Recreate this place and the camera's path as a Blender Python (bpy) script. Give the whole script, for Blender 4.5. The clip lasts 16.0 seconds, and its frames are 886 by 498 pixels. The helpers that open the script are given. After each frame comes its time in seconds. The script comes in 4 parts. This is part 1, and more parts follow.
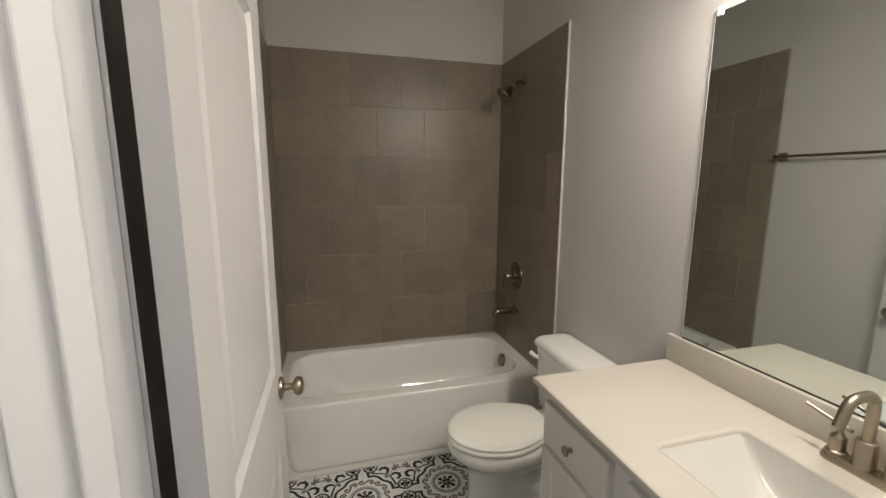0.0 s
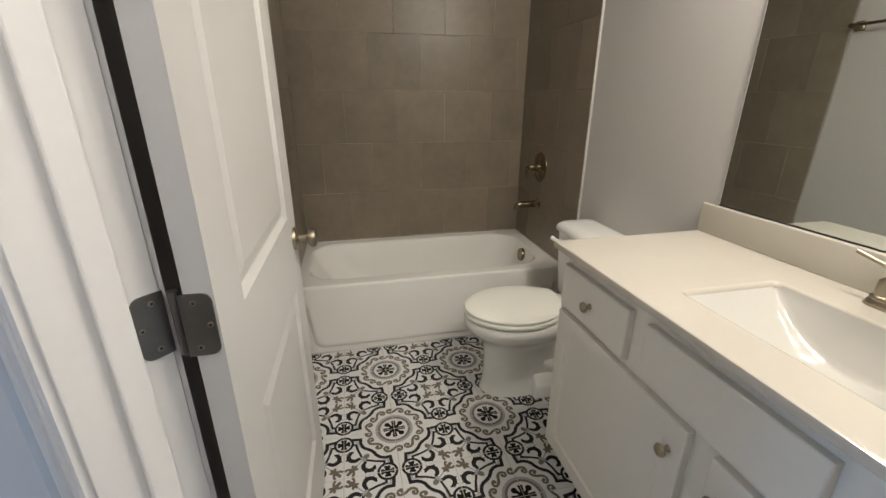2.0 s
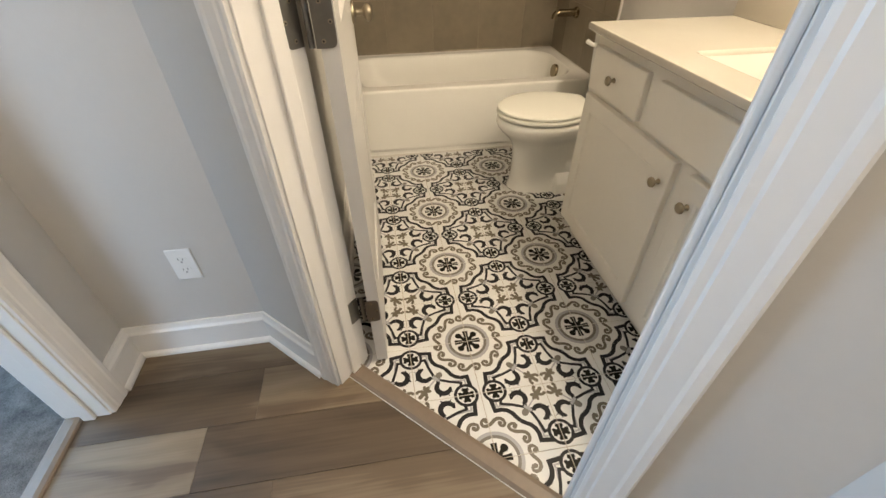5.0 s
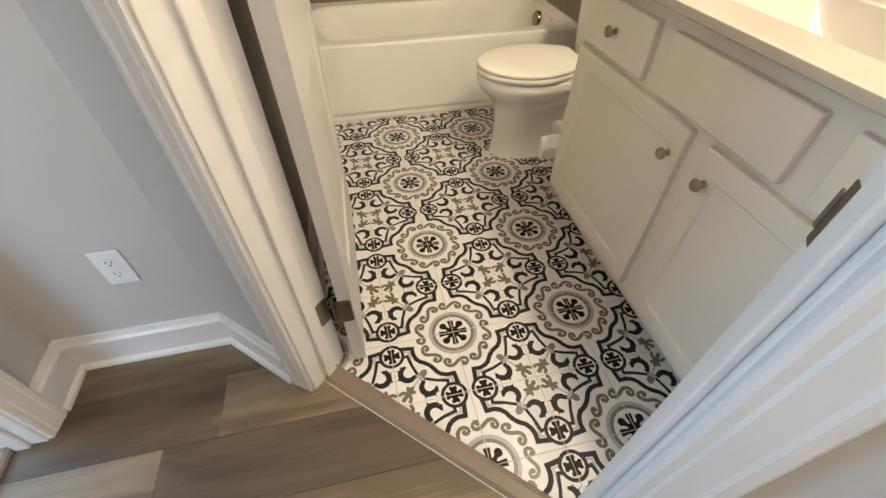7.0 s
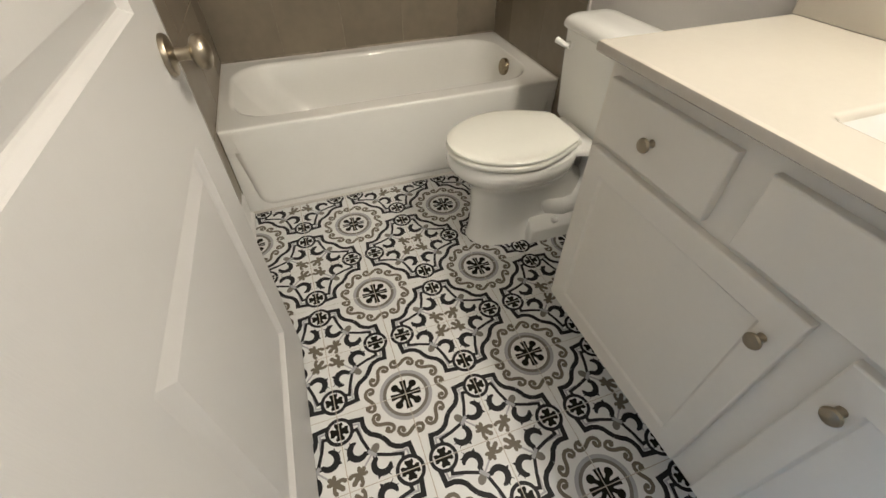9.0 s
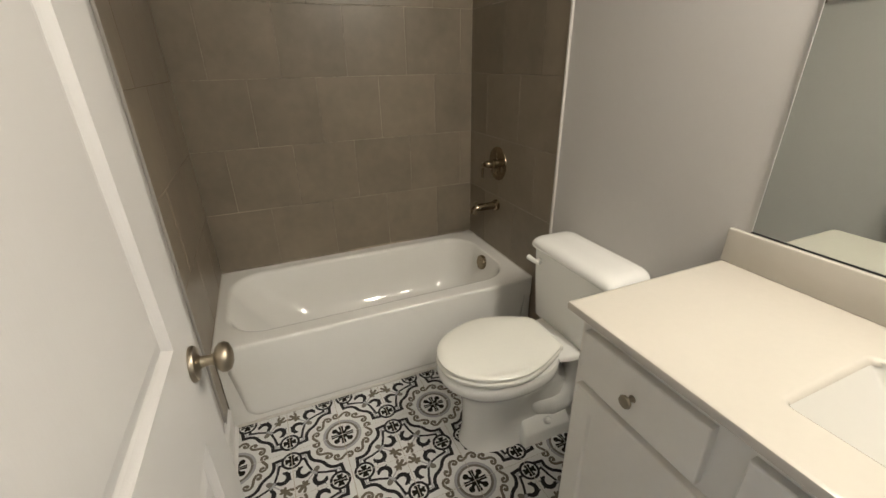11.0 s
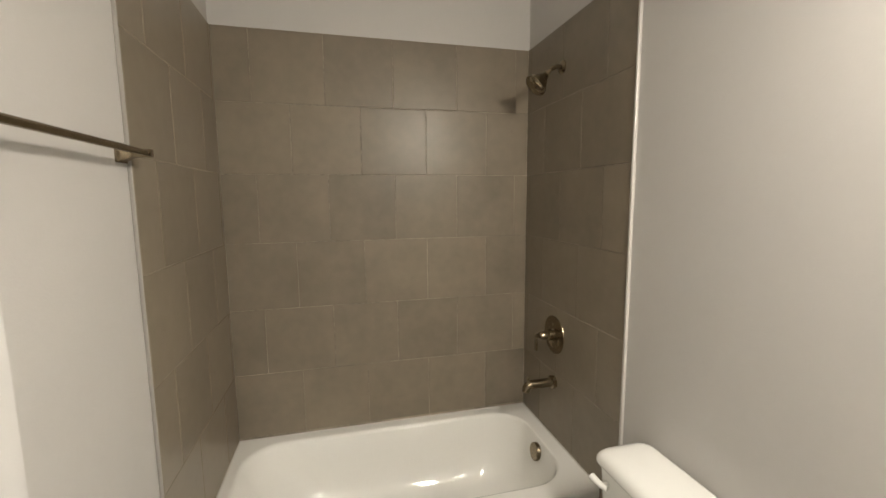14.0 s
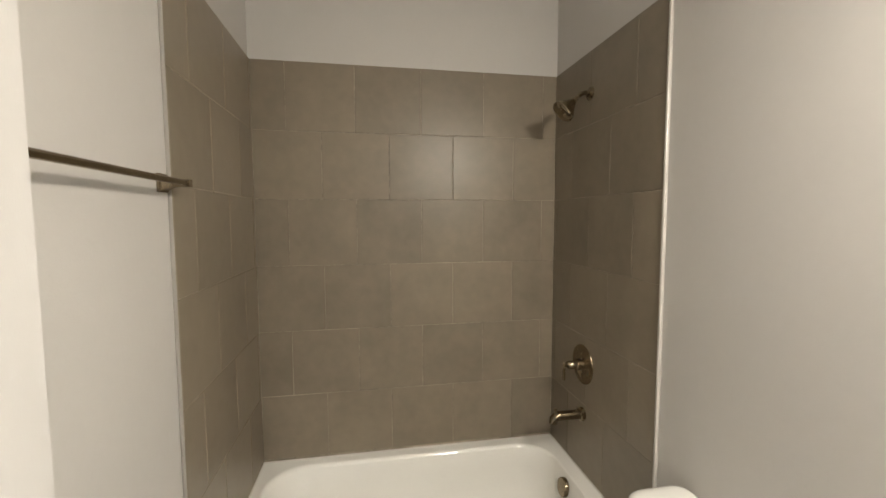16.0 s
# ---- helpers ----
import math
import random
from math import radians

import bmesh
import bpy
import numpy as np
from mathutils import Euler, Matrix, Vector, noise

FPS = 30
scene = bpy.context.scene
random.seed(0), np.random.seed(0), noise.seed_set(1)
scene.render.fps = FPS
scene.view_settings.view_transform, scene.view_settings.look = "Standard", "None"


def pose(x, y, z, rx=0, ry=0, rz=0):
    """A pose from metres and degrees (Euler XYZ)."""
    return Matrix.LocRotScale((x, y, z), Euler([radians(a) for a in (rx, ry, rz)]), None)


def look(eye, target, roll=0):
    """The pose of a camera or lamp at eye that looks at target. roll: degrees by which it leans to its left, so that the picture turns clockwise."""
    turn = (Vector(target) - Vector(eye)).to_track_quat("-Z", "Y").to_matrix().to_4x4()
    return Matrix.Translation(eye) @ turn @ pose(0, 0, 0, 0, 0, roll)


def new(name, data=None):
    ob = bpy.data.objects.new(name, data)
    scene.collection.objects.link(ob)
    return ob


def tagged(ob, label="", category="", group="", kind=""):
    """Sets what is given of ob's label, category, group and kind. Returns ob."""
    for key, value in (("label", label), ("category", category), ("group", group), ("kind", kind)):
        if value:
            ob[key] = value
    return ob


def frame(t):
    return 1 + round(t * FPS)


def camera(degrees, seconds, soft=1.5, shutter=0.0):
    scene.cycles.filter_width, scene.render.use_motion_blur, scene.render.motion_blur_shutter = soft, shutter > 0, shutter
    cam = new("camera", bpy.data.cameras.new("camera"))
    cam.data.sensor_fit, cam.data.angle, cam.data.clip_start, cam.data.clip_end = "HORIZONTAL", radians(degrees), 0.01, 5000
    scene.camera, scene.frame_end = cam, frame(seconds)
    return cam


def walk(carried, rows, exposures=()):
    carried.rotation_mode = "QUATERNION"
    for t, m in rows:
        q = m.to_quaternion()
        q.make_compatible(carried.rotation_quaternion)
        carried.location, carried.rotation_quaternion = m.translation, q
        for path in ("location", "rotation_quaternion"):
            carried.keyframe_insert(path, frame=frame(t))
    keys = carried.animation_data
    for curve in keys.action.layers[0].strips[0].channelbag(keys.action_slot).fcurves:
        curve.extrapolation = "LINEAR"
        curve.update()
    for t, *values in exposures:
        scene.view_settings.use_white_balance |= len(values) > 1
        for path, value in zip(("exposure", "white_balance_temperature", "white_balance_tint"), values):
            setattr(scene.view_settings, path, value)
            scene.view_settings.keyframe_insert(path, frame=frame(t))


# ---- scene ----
cam = camera(94.2, 16.0)
PATH = [
    (0, (-0.009, 0.007, 1.522), (0.524, 1.906, 1.191), 0.2),
    (0.5, (-0.021, -0.003, 1.507), (0.502, 1.895, 1.154), 0.3),
    (1, (-0.01, 0.012, 1.446), (0.488, 1.904, 1.033), 0.3),
    (1.5, (-0.002, 0.024, 1.365), (0.459, 1.896, 0.832), 0.3),
    (2, (0.009, 0.023, 1.303), (0.42, 1.856, 0.617), 0.2),
    (2.5, (-0.003, 0.014, 1.253), (0.353, 1.788, 0.401), 0.2),
    (3, (-0.018, -0.016, 1.234), (0.286, 1.69, 0.235), -0.0),
    (3.5, (-0.067, -0.083, 1.232), (0.2, 1.563, 0.127), -0.0),
    (4, (-0.102, -0.16, 1.222), (0.139, 1.433, 0.037), -0.3),
    (4.5, (-0.12, -0.231, 1.205), (0.12, 1.322, -0.032), -0.2),
    (5, (-0.115, -0.305, 1.187), (0.126, 1.21, -0.096), -0.4),
    (5.2, (-0.106, -0.325, 1.166), (0.14, 1.171, -0.138), -0.4),
    (7.3, (-0.08, -0.053, 1.127), (0.25, 1.291, -0.316), 0.1),
    (7.5, (-0.053, 0.004, 1.119), (0.288, 1.338, -0.332), 0.0),
    (8, (-0.005, 0.12, 1.134), (0.368, 1.433, -0.328), -0.1),
    (8.5, (0.025, 0.279, 1.143), (0.44, 1.597, -0.304), -0.4),
    (9, (0.021, 0.41, 1.163), (0.502, 1.759, -0.233), -0.1),
    (9.5, (0.019, 0.464, 1.234), (0.57, 1.886, -0.06), -0.2),
    (10, (0.025, 0.49, 1.313), (0.646, 2.005, 0.165), -0.2),
    (10.2, (0.033, 0.494, 1.343), (0.675, 2.048, 0.26), -0.5),
    (12.3, (-0.002, 0.487, 1.439), (0.74, 2.273, 0.933), -0.6),
    (12.5, (0.01, 0.525, 1.454), (0.733, 2.328, 0.979), -0.5),
    (13, (0.114, 0.652, 1.509), (0.76, 2.507, 1.131), -0.6),
    (13.5, (0.182, 0.694, 1.538), (0.74, 2.59, 1.228), -0.6),
    (14, (0.206, 0.711, 1.547), (0.682, 2.638, 1.304), -0.5),
    (14.5, (0.222, 0.718, 1.574), (0.629, 2.666, 1.38), -0.4),
    (15, (0.218, 0.721, 1.56), (0.598, 2.677, 1.397), -0.4),
    (15.5, (0.208, 0.72, 1.562), (0.566, 2.682, 1.412), -0.3),
    (16, (0.215, 0.715, 1.571), (0.564, 2.679, 1.423), -0.2),
]
EXPOSURES = [(0, -0.09, 6200, 9), (2.0, 0.13, 6200, 8), (3.5, 0.40, 6750, 9), (5, 0.52, 7800, 9), (7.5, 0.55, 7850, 9), (8.5, 0.47, 6700, 7), (9.5, 0.32, 6350, 7), (10, 0.26, 6350, 7), (12.5, 0.19, 6300, 7), (13.2, 0.44, 6300, 7), (14, 0.66, 6300, 7), (16, 0.73, 6300, 7)]
walk(cam, [(t, look(eye, target, roll)) for t, eye, target, roll in PATH], EXPOSURES)

# ---- light ----
CEIL = 2.74
world = bpy.data.worlds.new("world")
scene.world = world
world.use_nodes = True
wn = world.node_tree.nodes
sky = wn.new("ShaderNodeTexSky")
sky.sky_type, sky.sun_disc, sky.sun_elevation, sky.sun_rotation = "NISHITA", False, radians(35), radians(200)
world.node_tree.links.new(sky.outputs[0], wn["Background"].inputs[0])
wn["Background"].inputs[1].default_value = 0.1


def area_lamp(name, m, sx, sy, watts, colour):
    data = bpy.data.lights.new(name, "AREA")
    data.shape, data.size, data.size_y, data.energy, data.color = "RECTANGLE", sx, sy, watts, colour
    ob = new(name, data)
    ob.matrix_world = m
    return ob


def bulb(name, place, radius, watts, colour, kind="POINT"):
    data = bpy.data.lights.new(name, kind)
    data.shadow_soft_size, data.energy, data.color = radius, watts, colour
    ob = new(name, data)
    ob.location = place
    return ob


WARM = (1.0, 0.89, 0.76)
COOL = (0.30, 0.57, 1.0)
VANITY_W, WINDOW_W, HALL_FILL_W = 5.8, 50.0, 28.0
for lamp_y in (0.30, 0.53, 0.76):
    bulb("vanity_bulb", (0.985, lamp_y, 2.18), 0.06, VANITY_W, WARM)
    # added spot at each bulb, no shades modelled: brightens the room down and outward
    down = bulb("vanity_added_spot", (0.985, lamp_y, 2.165), 0.08, VANITY_W * 3.1, WARM, "SPOT")
    down.data.spot_size, down.data.spot_blend = radians(178), 1.0
    down.matrix_world = look((0.985, lamp_y, 2.165), (0.90, lamp_y + 0.26, 1.5))
# daylight from two unseen bedroom windows, placed to throw blue onto the hall walls
area_lamp("bedroom_window_light", look((-4.24, 1.2, 1.55), (0, 1.2, 1.5)), 1.5, 1.35, WINDOW_W * 2.2, COOL)
area_lamp("bedroom_side_window_light", look((-2.35, -1.99, 1.55), (-2.35, 0, 1.5)), 1.1, 1.35, WINDOW_W * 0.8, COOL)
# added fill with no known fixture: brightens the door jamb, casing and hall walls
bulb("hall_fill_bulb", (0.0, -0.85, 2.58), 0.10, HALL_FILL_W, (1.0, 0.92, 0.83))


# ---- materials ----
class Nodes:
    def __init__(self, name):
        self.mat = bpy.data.materials.new(name)
        self.mat.use_nodes = True
        self.t = self.mat.node_tree
        self.bsdf = self.t.nodes["Principled BSDF"]

    def add(self, kind, **props):
        n = self.t.nodes.new(kind)
        for k, v in props.items():
            setattr(n, k, v)
        return n

    def link(self, a, b):
        self.t.links.new(a, b)


def surface(name, colour, rough=0.5, metal=0.0, vary=0.06, big=2.0, fine=60.0, bump=0.05, bump_scale=200.0, rough_vary=0.08, coat=0.0, random_vary=0.0, stretch=(1, 1, 1), spec=0.5, bump_dist=0.002):
    """A painted, glazed or metal surface: colour with soft large stains and fine grain, uneven gloss, and fine relief."""
    n = Nodes(name)
    b = n.bsdf
    mp = n.add("ShaderNodeMapping")
    mp.inputs["Scale"].default_value = stretch
    geo = n.add("ShaderNodeNewGeometry")
    n.link(geo.outputs["Position"], mp.inputs[0])
    n1 = n.add("ShaderNodeTexNoise")
    n1.inputs["Scale"].default_value = big
    n1.inputs["Detail"].default_value = 5
    n2 = n.add("ShaderNodeTexNoise")
    n2.inputs["Scale"].default_value = fine
    n2.inputs["Detail"].default_value = 3
    for k in (n1, n2):
        n.link(mp.outputs[0], k.inputs["Vector"])
    mixn = n.add("ShaderNodeMath", operation="ADD")
    n.link(n1.outputs[0], mixn.inputs[0])
    half = n.add("ShaderNodeMath", operation="MULTIPLY")
    half.inputs[1].default_value = 0.5
    n.link(n2.outputs[0], half.inputs[0])
    n.link(half.outputs[0], mixn.inputs[1])
    last = mixn
    if random_vary:
        oi = n.add("ShaderNodeObjectInfo")
        r = n.add("ShaderNodeMath", operation="MULTIPLY_ADD")
        r.inputs[1].default_value = random_vary
        n.link(oi.outputs["Random"], r.inputs[0])
        n.link(mixn.outputs[0], r.inputs[2])
        last = n.add("ShaderNodeMath", operation="SUBTRACT")
        last.inputs[1].default_value = random_vary / 2
        n.link(r.outputs[0], last.inputs[0])
    ramp = n.add("ShaderNodeMapRange")
    ramp.inputs["From Min"].default_value = 0.4
    ramp.inputs["From Max"].default_value = 1.1
    ramp.inputs["To Min"].default_value = 1 - vary
    ramp.inputs["To Max"].default_value = 1 + vary
    ramp.clamp = False
    n.link(last.outputs[0], ramp.inputs["Value"])
    mul = n.add("ShaderNodeVectorMath", operation="SCALE")
    mul.inputs[0].default_value = colour
    n.link(ramp.outputs[0], mul.inputs["Scale"])
    n.link(mul.outputs[0], b.inputs["Base Color"])
    rr = n.add("ShaderNodeMapRange")
    rr.inputs["To Min"].default_value = max(0.02, rough - rough_vary)
    rr.inputs["To Max"].default_value = rough + rough_vary
    n.link(n1.outputs[0], rr.inputs["Value"])
    n.link(rr.outputs[0], b.inputs["Roughness"])
    b.inputs["Metallic"].default_value = metal
    b.inputs["Specular IOR Level"].default_value = spec
    if coat:
        b.inputs["Coat Weight"].default_value = coat
        b.inputs["Coat Roughness"].default_value = 0.05
    if bump:
        n3 = n.add("ShaderNodeTexNoise")
        n3.inputs["Scale"].default_value = bump_scale
        n3.inputs["Detail"].default_value = 4
        n.link(mp.outputs[0], n3.inputs["Vector"])
        bp = n.add("ShaderNodeBump")
        bp.inputs["Strength"].default_value = bump
        bp.inputs["Distance"].default_value = bump_dist
        n.link(n3.outputs[0], bp.inputs["Height"])
        n.link(bp.outputs[0], b.inputs["Normal"])
    return n.mat


WALL = surface("wall_paint", (0.551, 0.532, 0.509), 0.6, vary=0.025, big=1.5, bump=0.25, bump_scale=160, bump_dist=0.0012)
CEILING = surface("ceiling_paint", (0.75, 0.74, 0.72), 0.8, vary=0.02, bump=0.3, bump_scale=120)
TRIM = surface("white_semigloss_trim", (0.745, 0.728, 0.708), 0.32, vary=0.025, big=3, bump=0.06, bump_scale=60)
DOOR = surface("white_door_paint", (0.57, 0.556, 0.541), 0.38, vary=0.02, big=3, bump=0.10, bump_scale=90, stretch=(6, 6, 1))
CABINET = surface("white_cabinet_paint", (0.76, 0.728, 0.664), 0.36, vary=0.025, big=3, bump=0.05, bump_scale=120)
MARBLE = surface("cultured_marble", (0.56, 0.522, 0.455), 0.16, vary=0.03, big=5, bump=0.0, rough_vary=0.05, coat=0.3)
BASIN = surface("white_basin_gelcoat", (0.56, 0.545, 0.505), 0.10, vary=0.02, big=5, bump=0.0, rough_vary=0.04, coat=0.4)
ENAMEL = surface("tub_enamel", (0.85, 0.84, 0.80), 0.055, vary=0.02, big=3, bump=0.03, bump_scale=9, rough_vary=0.04, coat=0.5)
CHINA = surface("vitreous_china", (0.86, 0.855, 0.82), 0.055, vary=0.015, big=4, bump=0.02, bump_scale=8, rough_vary=0.03, coat=0.5)
SEAT = surface("toilet_seat_plastic", (0.86, 0.85, 0.78), 0.09, vary=0.02, big=6, bump=0.0, rough_vary=0.03)
NICKEL = surface("brushed_nickel", (0.37, 0.32, 0.245), 0.34, 1.0, vary=0.05, big=20, bump=0.0, bump_scale=300, rough_vary=0.06)
DARK_NICKEL = surface("brushed_nickel_shower", (0.27, 0.22, 0.148), 0.27, 1.0, vary=0.03, big=20, bump=0.0, bump_scale=300, rough_vary=0.02)
STEEL = surface("satin_steel_hinge", (0.24, 0.225, 0.205), 0.40, 1.0, vary=0.08, big=30, bump=0.08, bump_scale=250)
WALL_TILE = surface("taupe_porcelain_tile", (0.224, 0.188, 0.141), 0.34, vary=0.15, big=5, fine=22, bump=0.05, bump_scale=14, rough_vary=0.11, random_vary=0.44, spec=0.31)
WALL_GROUT = surface("pale_tile_grout", (0.275, 0.238, 0.187), 0.85, vary=0.9, big=2.6, bump=0.3)
FLOOR_GROUT = surface("tan_floor_grout", (0.42, 0.36, 0.29), 0.85, vary=0.1, big=8, bump=0.3)
TILE_WHITE = surface("glazed_white_tile", (0.69, 0.69, 0.675), 0.40, vary=0.04, big=6, bump=0.05, bump_scale=50, random_vary=0.25)
TILE_NAVY = surface("navy_tile_print", (0.019, 0.0185, 0.020), 0.45, vary=0.2, big=20, bump=0.0, spec=0.18)
TILE_BLACK = surface("black_tile_print", (0.009, 0.008, 0.005), 0.45, vary=0.2, big=20, bump=0.0, spec=0.15)
TILE_TAUPE = surface("taupe_tile_print", (0.135, 0.112, 0.082), 0.36, vary=0.12, big=20, bump=0.0)
TILE_GREY = surface("grey_tile_print", (0.165, 0.148, 0.128), 0.32, vary=0.1, big=20, bump=0.0)
TILE_PALE = surface("pale_grey_tile_print", (0.36, 0.355, 0.37), 0.32, vary=0.08, big=20, bump=0.0)
CARPET = surface("grey_carpet", (0.165, 0.152, 0.142), 0.95, vary=0.7, big=20, fine=180, bump=1.0, bump_scale=320, bump_dist=0.01)
WHITE_PLASTIC = surface("white_plastic", (0.80, 0.80, 0.79), 0.35, vary=0.01, bump=0.0)
DARK = surface("dark_slot", (0.02, 0.02, 0.02), 0.6, bump=0.0)
REDUCER = surface("tan_wood_reducer", (0.20, 0.150, 0.110), 0.38, vary=0.15, big=4, fine=60, bump=0.1, bump_scale=80)
CAULK = surface("white_caulk", (0.60, 0.57, 0.53), 0.5, vary=0.05, big=10, bump=0.1)
GREY_CAULK = surface("grey_caulk", (0.33, 0.31, 0.285), 0.5, vary=0.06, big=10, bump=0.1)
PALE_TRIM = surface("tile_edge_trim", (0.50, 0.475, 0.44), 0.3, vary=0.03, bump=0.0)


def mirror_glass():
    n = Nodes("silvered_mirror")
    n.bsdf.inputs["Base Color"].default_value = (0.74, 0.78, 0.75, 1)
    n.bsdf.inputs["Metallic"].default_value = 1.0
    n.bsdf.inputs["Roughness"].default_value = 0.015
    return n.mat


MIRROR = mirror_glass()


def wood_plank():
    n = Nodes("wood_look_plank")
    geo = n.add("ShaderNodeNewGeometry")
    oi = n.add("ShaderNodeObjectInfo")
    shift = n.add("ShaderNodeVectorMath", operation="SCALE")
    shift.inputs[0].default_value = (7.3, 3.1, 0)
    n.link(oi.outputs["Random"], shift.inputs["Scale"])
    ad = n.add("ShaderNodeVectorMath", operation="ADD")
    n.link(geo.outputs["Position"], ad.inputs[0])
    n.link(shift.outputs[0], ad.inputs[1])
    mp = n.add("ShaderNodeMapping")
    mp.inputs["Scale"].default_value = (0.55, 5.0, 1)
    n.link(ad.outputs[0], mp.inputs[0])
    g = n.add("ShaderNodeTexNoise")
    g.inputs["Scale"].default_value, g.inputs["Detail"].default_value, g.inputs["Distortion"].default_value = 1.6, 4, 0.7
    n.link(mp.outputs[0], g.inputs["Vector"])
    mp2 = n.add("ShaderNodeMapping")
    mp2.inputs["Scale"].default_value = (1.6, 70, 1)
    n.link(ad.outputs[0], mp2.inputs[0])
    g2 = n.add("ShaderNodeTexNoise")
    g2.inputs["Scale"].default_value, g2.inputs["Detail"].default_value = 2.0, 4
    n.link(mp2.outputs[0], g2.inputs["Vector"])
    mp3 = n.add("ShaderNodeMapping")
    mp3.inputs["Scale"].default_value = (0.75, 3.4, 1)
    n.link(ad.outputs[0], mp3.inputs[0])
    g3 = n.add("ShaderNodeTexNoise")
    g3.inputs["Scale"].default_value, g3.inputs["Detail"].default_value, g3.inputs["Distortion"].default_value = 1.9, 3, 1.0
    n.link(mp3.outputs[0], g3.inputs["Vector"])
    total = None
    for src, k in ((g.outputs[0], 0.40), (g2.outputs[0], 0.16), (g3.outputs[0], 0.60), (oi.outputs["Random"], 0.24)):
        mul = n.add("ShaderNodeMath", operation="MULTIPLY")
        mul.inputs[1].default_value = k
        n.link(src, mul.inputs[0])
        if total is None:
            total = mul
        else:
            s = n.add("ShaderNodeMath", operation="ADD")
            n.link(total.outputs[0], s.inputs[0])
            n.link(mul.outputs[0], s.inputs[1])
            total = s
    r = total
    ramp = n.add("ShaderNodeValToRGB")
    e = ramp.color_ramp.elements
    e[0].position, e[0].color = 0.46, (0.046, 0.029, 0.017, 1)
    e[1].position, e[1].color = 0.95, (0.27, 0.21, 0.142, 1)
    for at, tone in ((0.58, (0.090, 0.060, 0.036, 1)), (0.715, (0.128, 0.087, 0.053, 1)), (0.755, (0.172, 0.122, 0.077, 1))):
        e.new(at).color = tone
    n.link(r.outputs[0], ramp.inputs[0])
    # scattered dark knots, drawn out along the grain
    mp4 = n.add("ShaderNodeMapping")
    mp4.inputs["Scale"].default_value = (1.3, 3.4, 1)
    n.link(ad.outputs[0], mp4.inputs[0])
    spot = n.add("ShaderNodeTexVoronoi")
    spot.inputs["Scale"].default_value = 1.15
    n.link(mp4.outputs[0], spot.inputs["Vector"])
    near = n.add("ShaderNodeMapRange")
    near.inputs["From Min"].default_value, near.inputs["From Max"].default_value = 0.03, 0.15
    near.inputs["To Min"].default_value, near.inputs["To Max"].default_value = 0.42, 1.0
    n.link(spot.outputs["Distance"], near.inputs["Value"])
    knot = n.add("ShaderNodeVectorMath", operation="SCALE")
    n.link(ramp.outputs[0], knot.inputs[0])
    n.link(near.outputs[0], knot.inputs["Scale"])
    n.link(knot.outputs[0], n.bsdf.inputs["Base Color"])
    n.bsdf.inputs["Roughness"].default_value = 0.55
    bp = n.add("ShaderNodeBump")
    bp.inputs["Strength"].default_value, bp.inputs["Distance"].default_value = 0.2, 0.001
    n.link(g2.outputs[0], bp.inputs["Height"])
    n.link(bp.outputs[0], n.bsdf.inputs["Normal"])
    return n.mat


PLANK = wood_plank()


# ---- mesh helpers ----
def part(name, bm, material, parent=None, label="", smooth=False):
    bmesh.ops.recalc_face_normals(bm, faces=bm.faces)
    me = bpy.data.meshes.new(name)
    if smooth:
        for f in bm.faces:
            f.smooth = True
    bm.to_mesh(me)
    bm.free()
    for m in material if isinstance(material, (list, tuple)) else (material,):
        me.materials.append(m)
    if smooth:
        me.set_sharp_from_angle(angle=radians(42))
    ob = new(name, me)
    if parent is not None:
        ob.parent = parent
    if label:
        tagged(ob, label)
    return ob


def thing(name, label, category, group="", m=None, kind=""):
    ob = new(name)
    ob.empty_display_size = 0.1
    if m is not None:
        ob.matrix_world = m
    return tagged(ob, label, category, group, kind)


def box(bm, x0, x1, y0, y1, z0, z1, bevel=0.0, seg=2):
    vs = [bm.verts.new((x, y, z)) for x in (x0, x1) for y in (y0, y1) for z in (z0, z1)]
    fs = [bm.faces.new([vs[i] for i in q]) for q in ((0, 1, 3, 2), (4, 6, 7, 5), (0, 4, 5, 1), (2, 3, 7, 6), (0, 2, 6, 4), (1, 5, 7, 3))]
    if bevel:
        es = list({e for f in fs for e in f.edges})
        bmesh.ops.bevel(bm, geom=es, offset=bevel, segments=seg, profile=0.5, affect="EDGES")
    return bm


def boxed(*a, **k):
    return box(bmesh.new(), *a, **k)


def loft(bm, loops, cap_start=False, cap_end=False, closed=True):
    rows = [[bm.verts.new(p) for p in lp] for lp in loops]
    n = len(rows[0])
    for a, b in zip(rows, rows[1:]):
        for i in range(n if closed else n - 1):
            j = (i + 1) % n
            bm.faces.new((a[i], a[j], b[j], b[i]))
    if cap_start:
        bm.faces.new(rows[0][::-1])
    if cap_end:
        bm.faces.new(rows[-1])
    return bm


def lathe(profile, m=None, seg=24):
    """A turned solid: profile of (radius, height) along local z, moved by m."""
    bm = bmesh.new()
    loops = [[(r * math.cos(2 * math.pi * i / seg), r * math.sin(2 * math.pi * i / seg), z) for i in range(seg)] for r, z in profile]
    loft(bm, loops, True, True)
    if m is not None:
        bm.transform(m)
    return bm


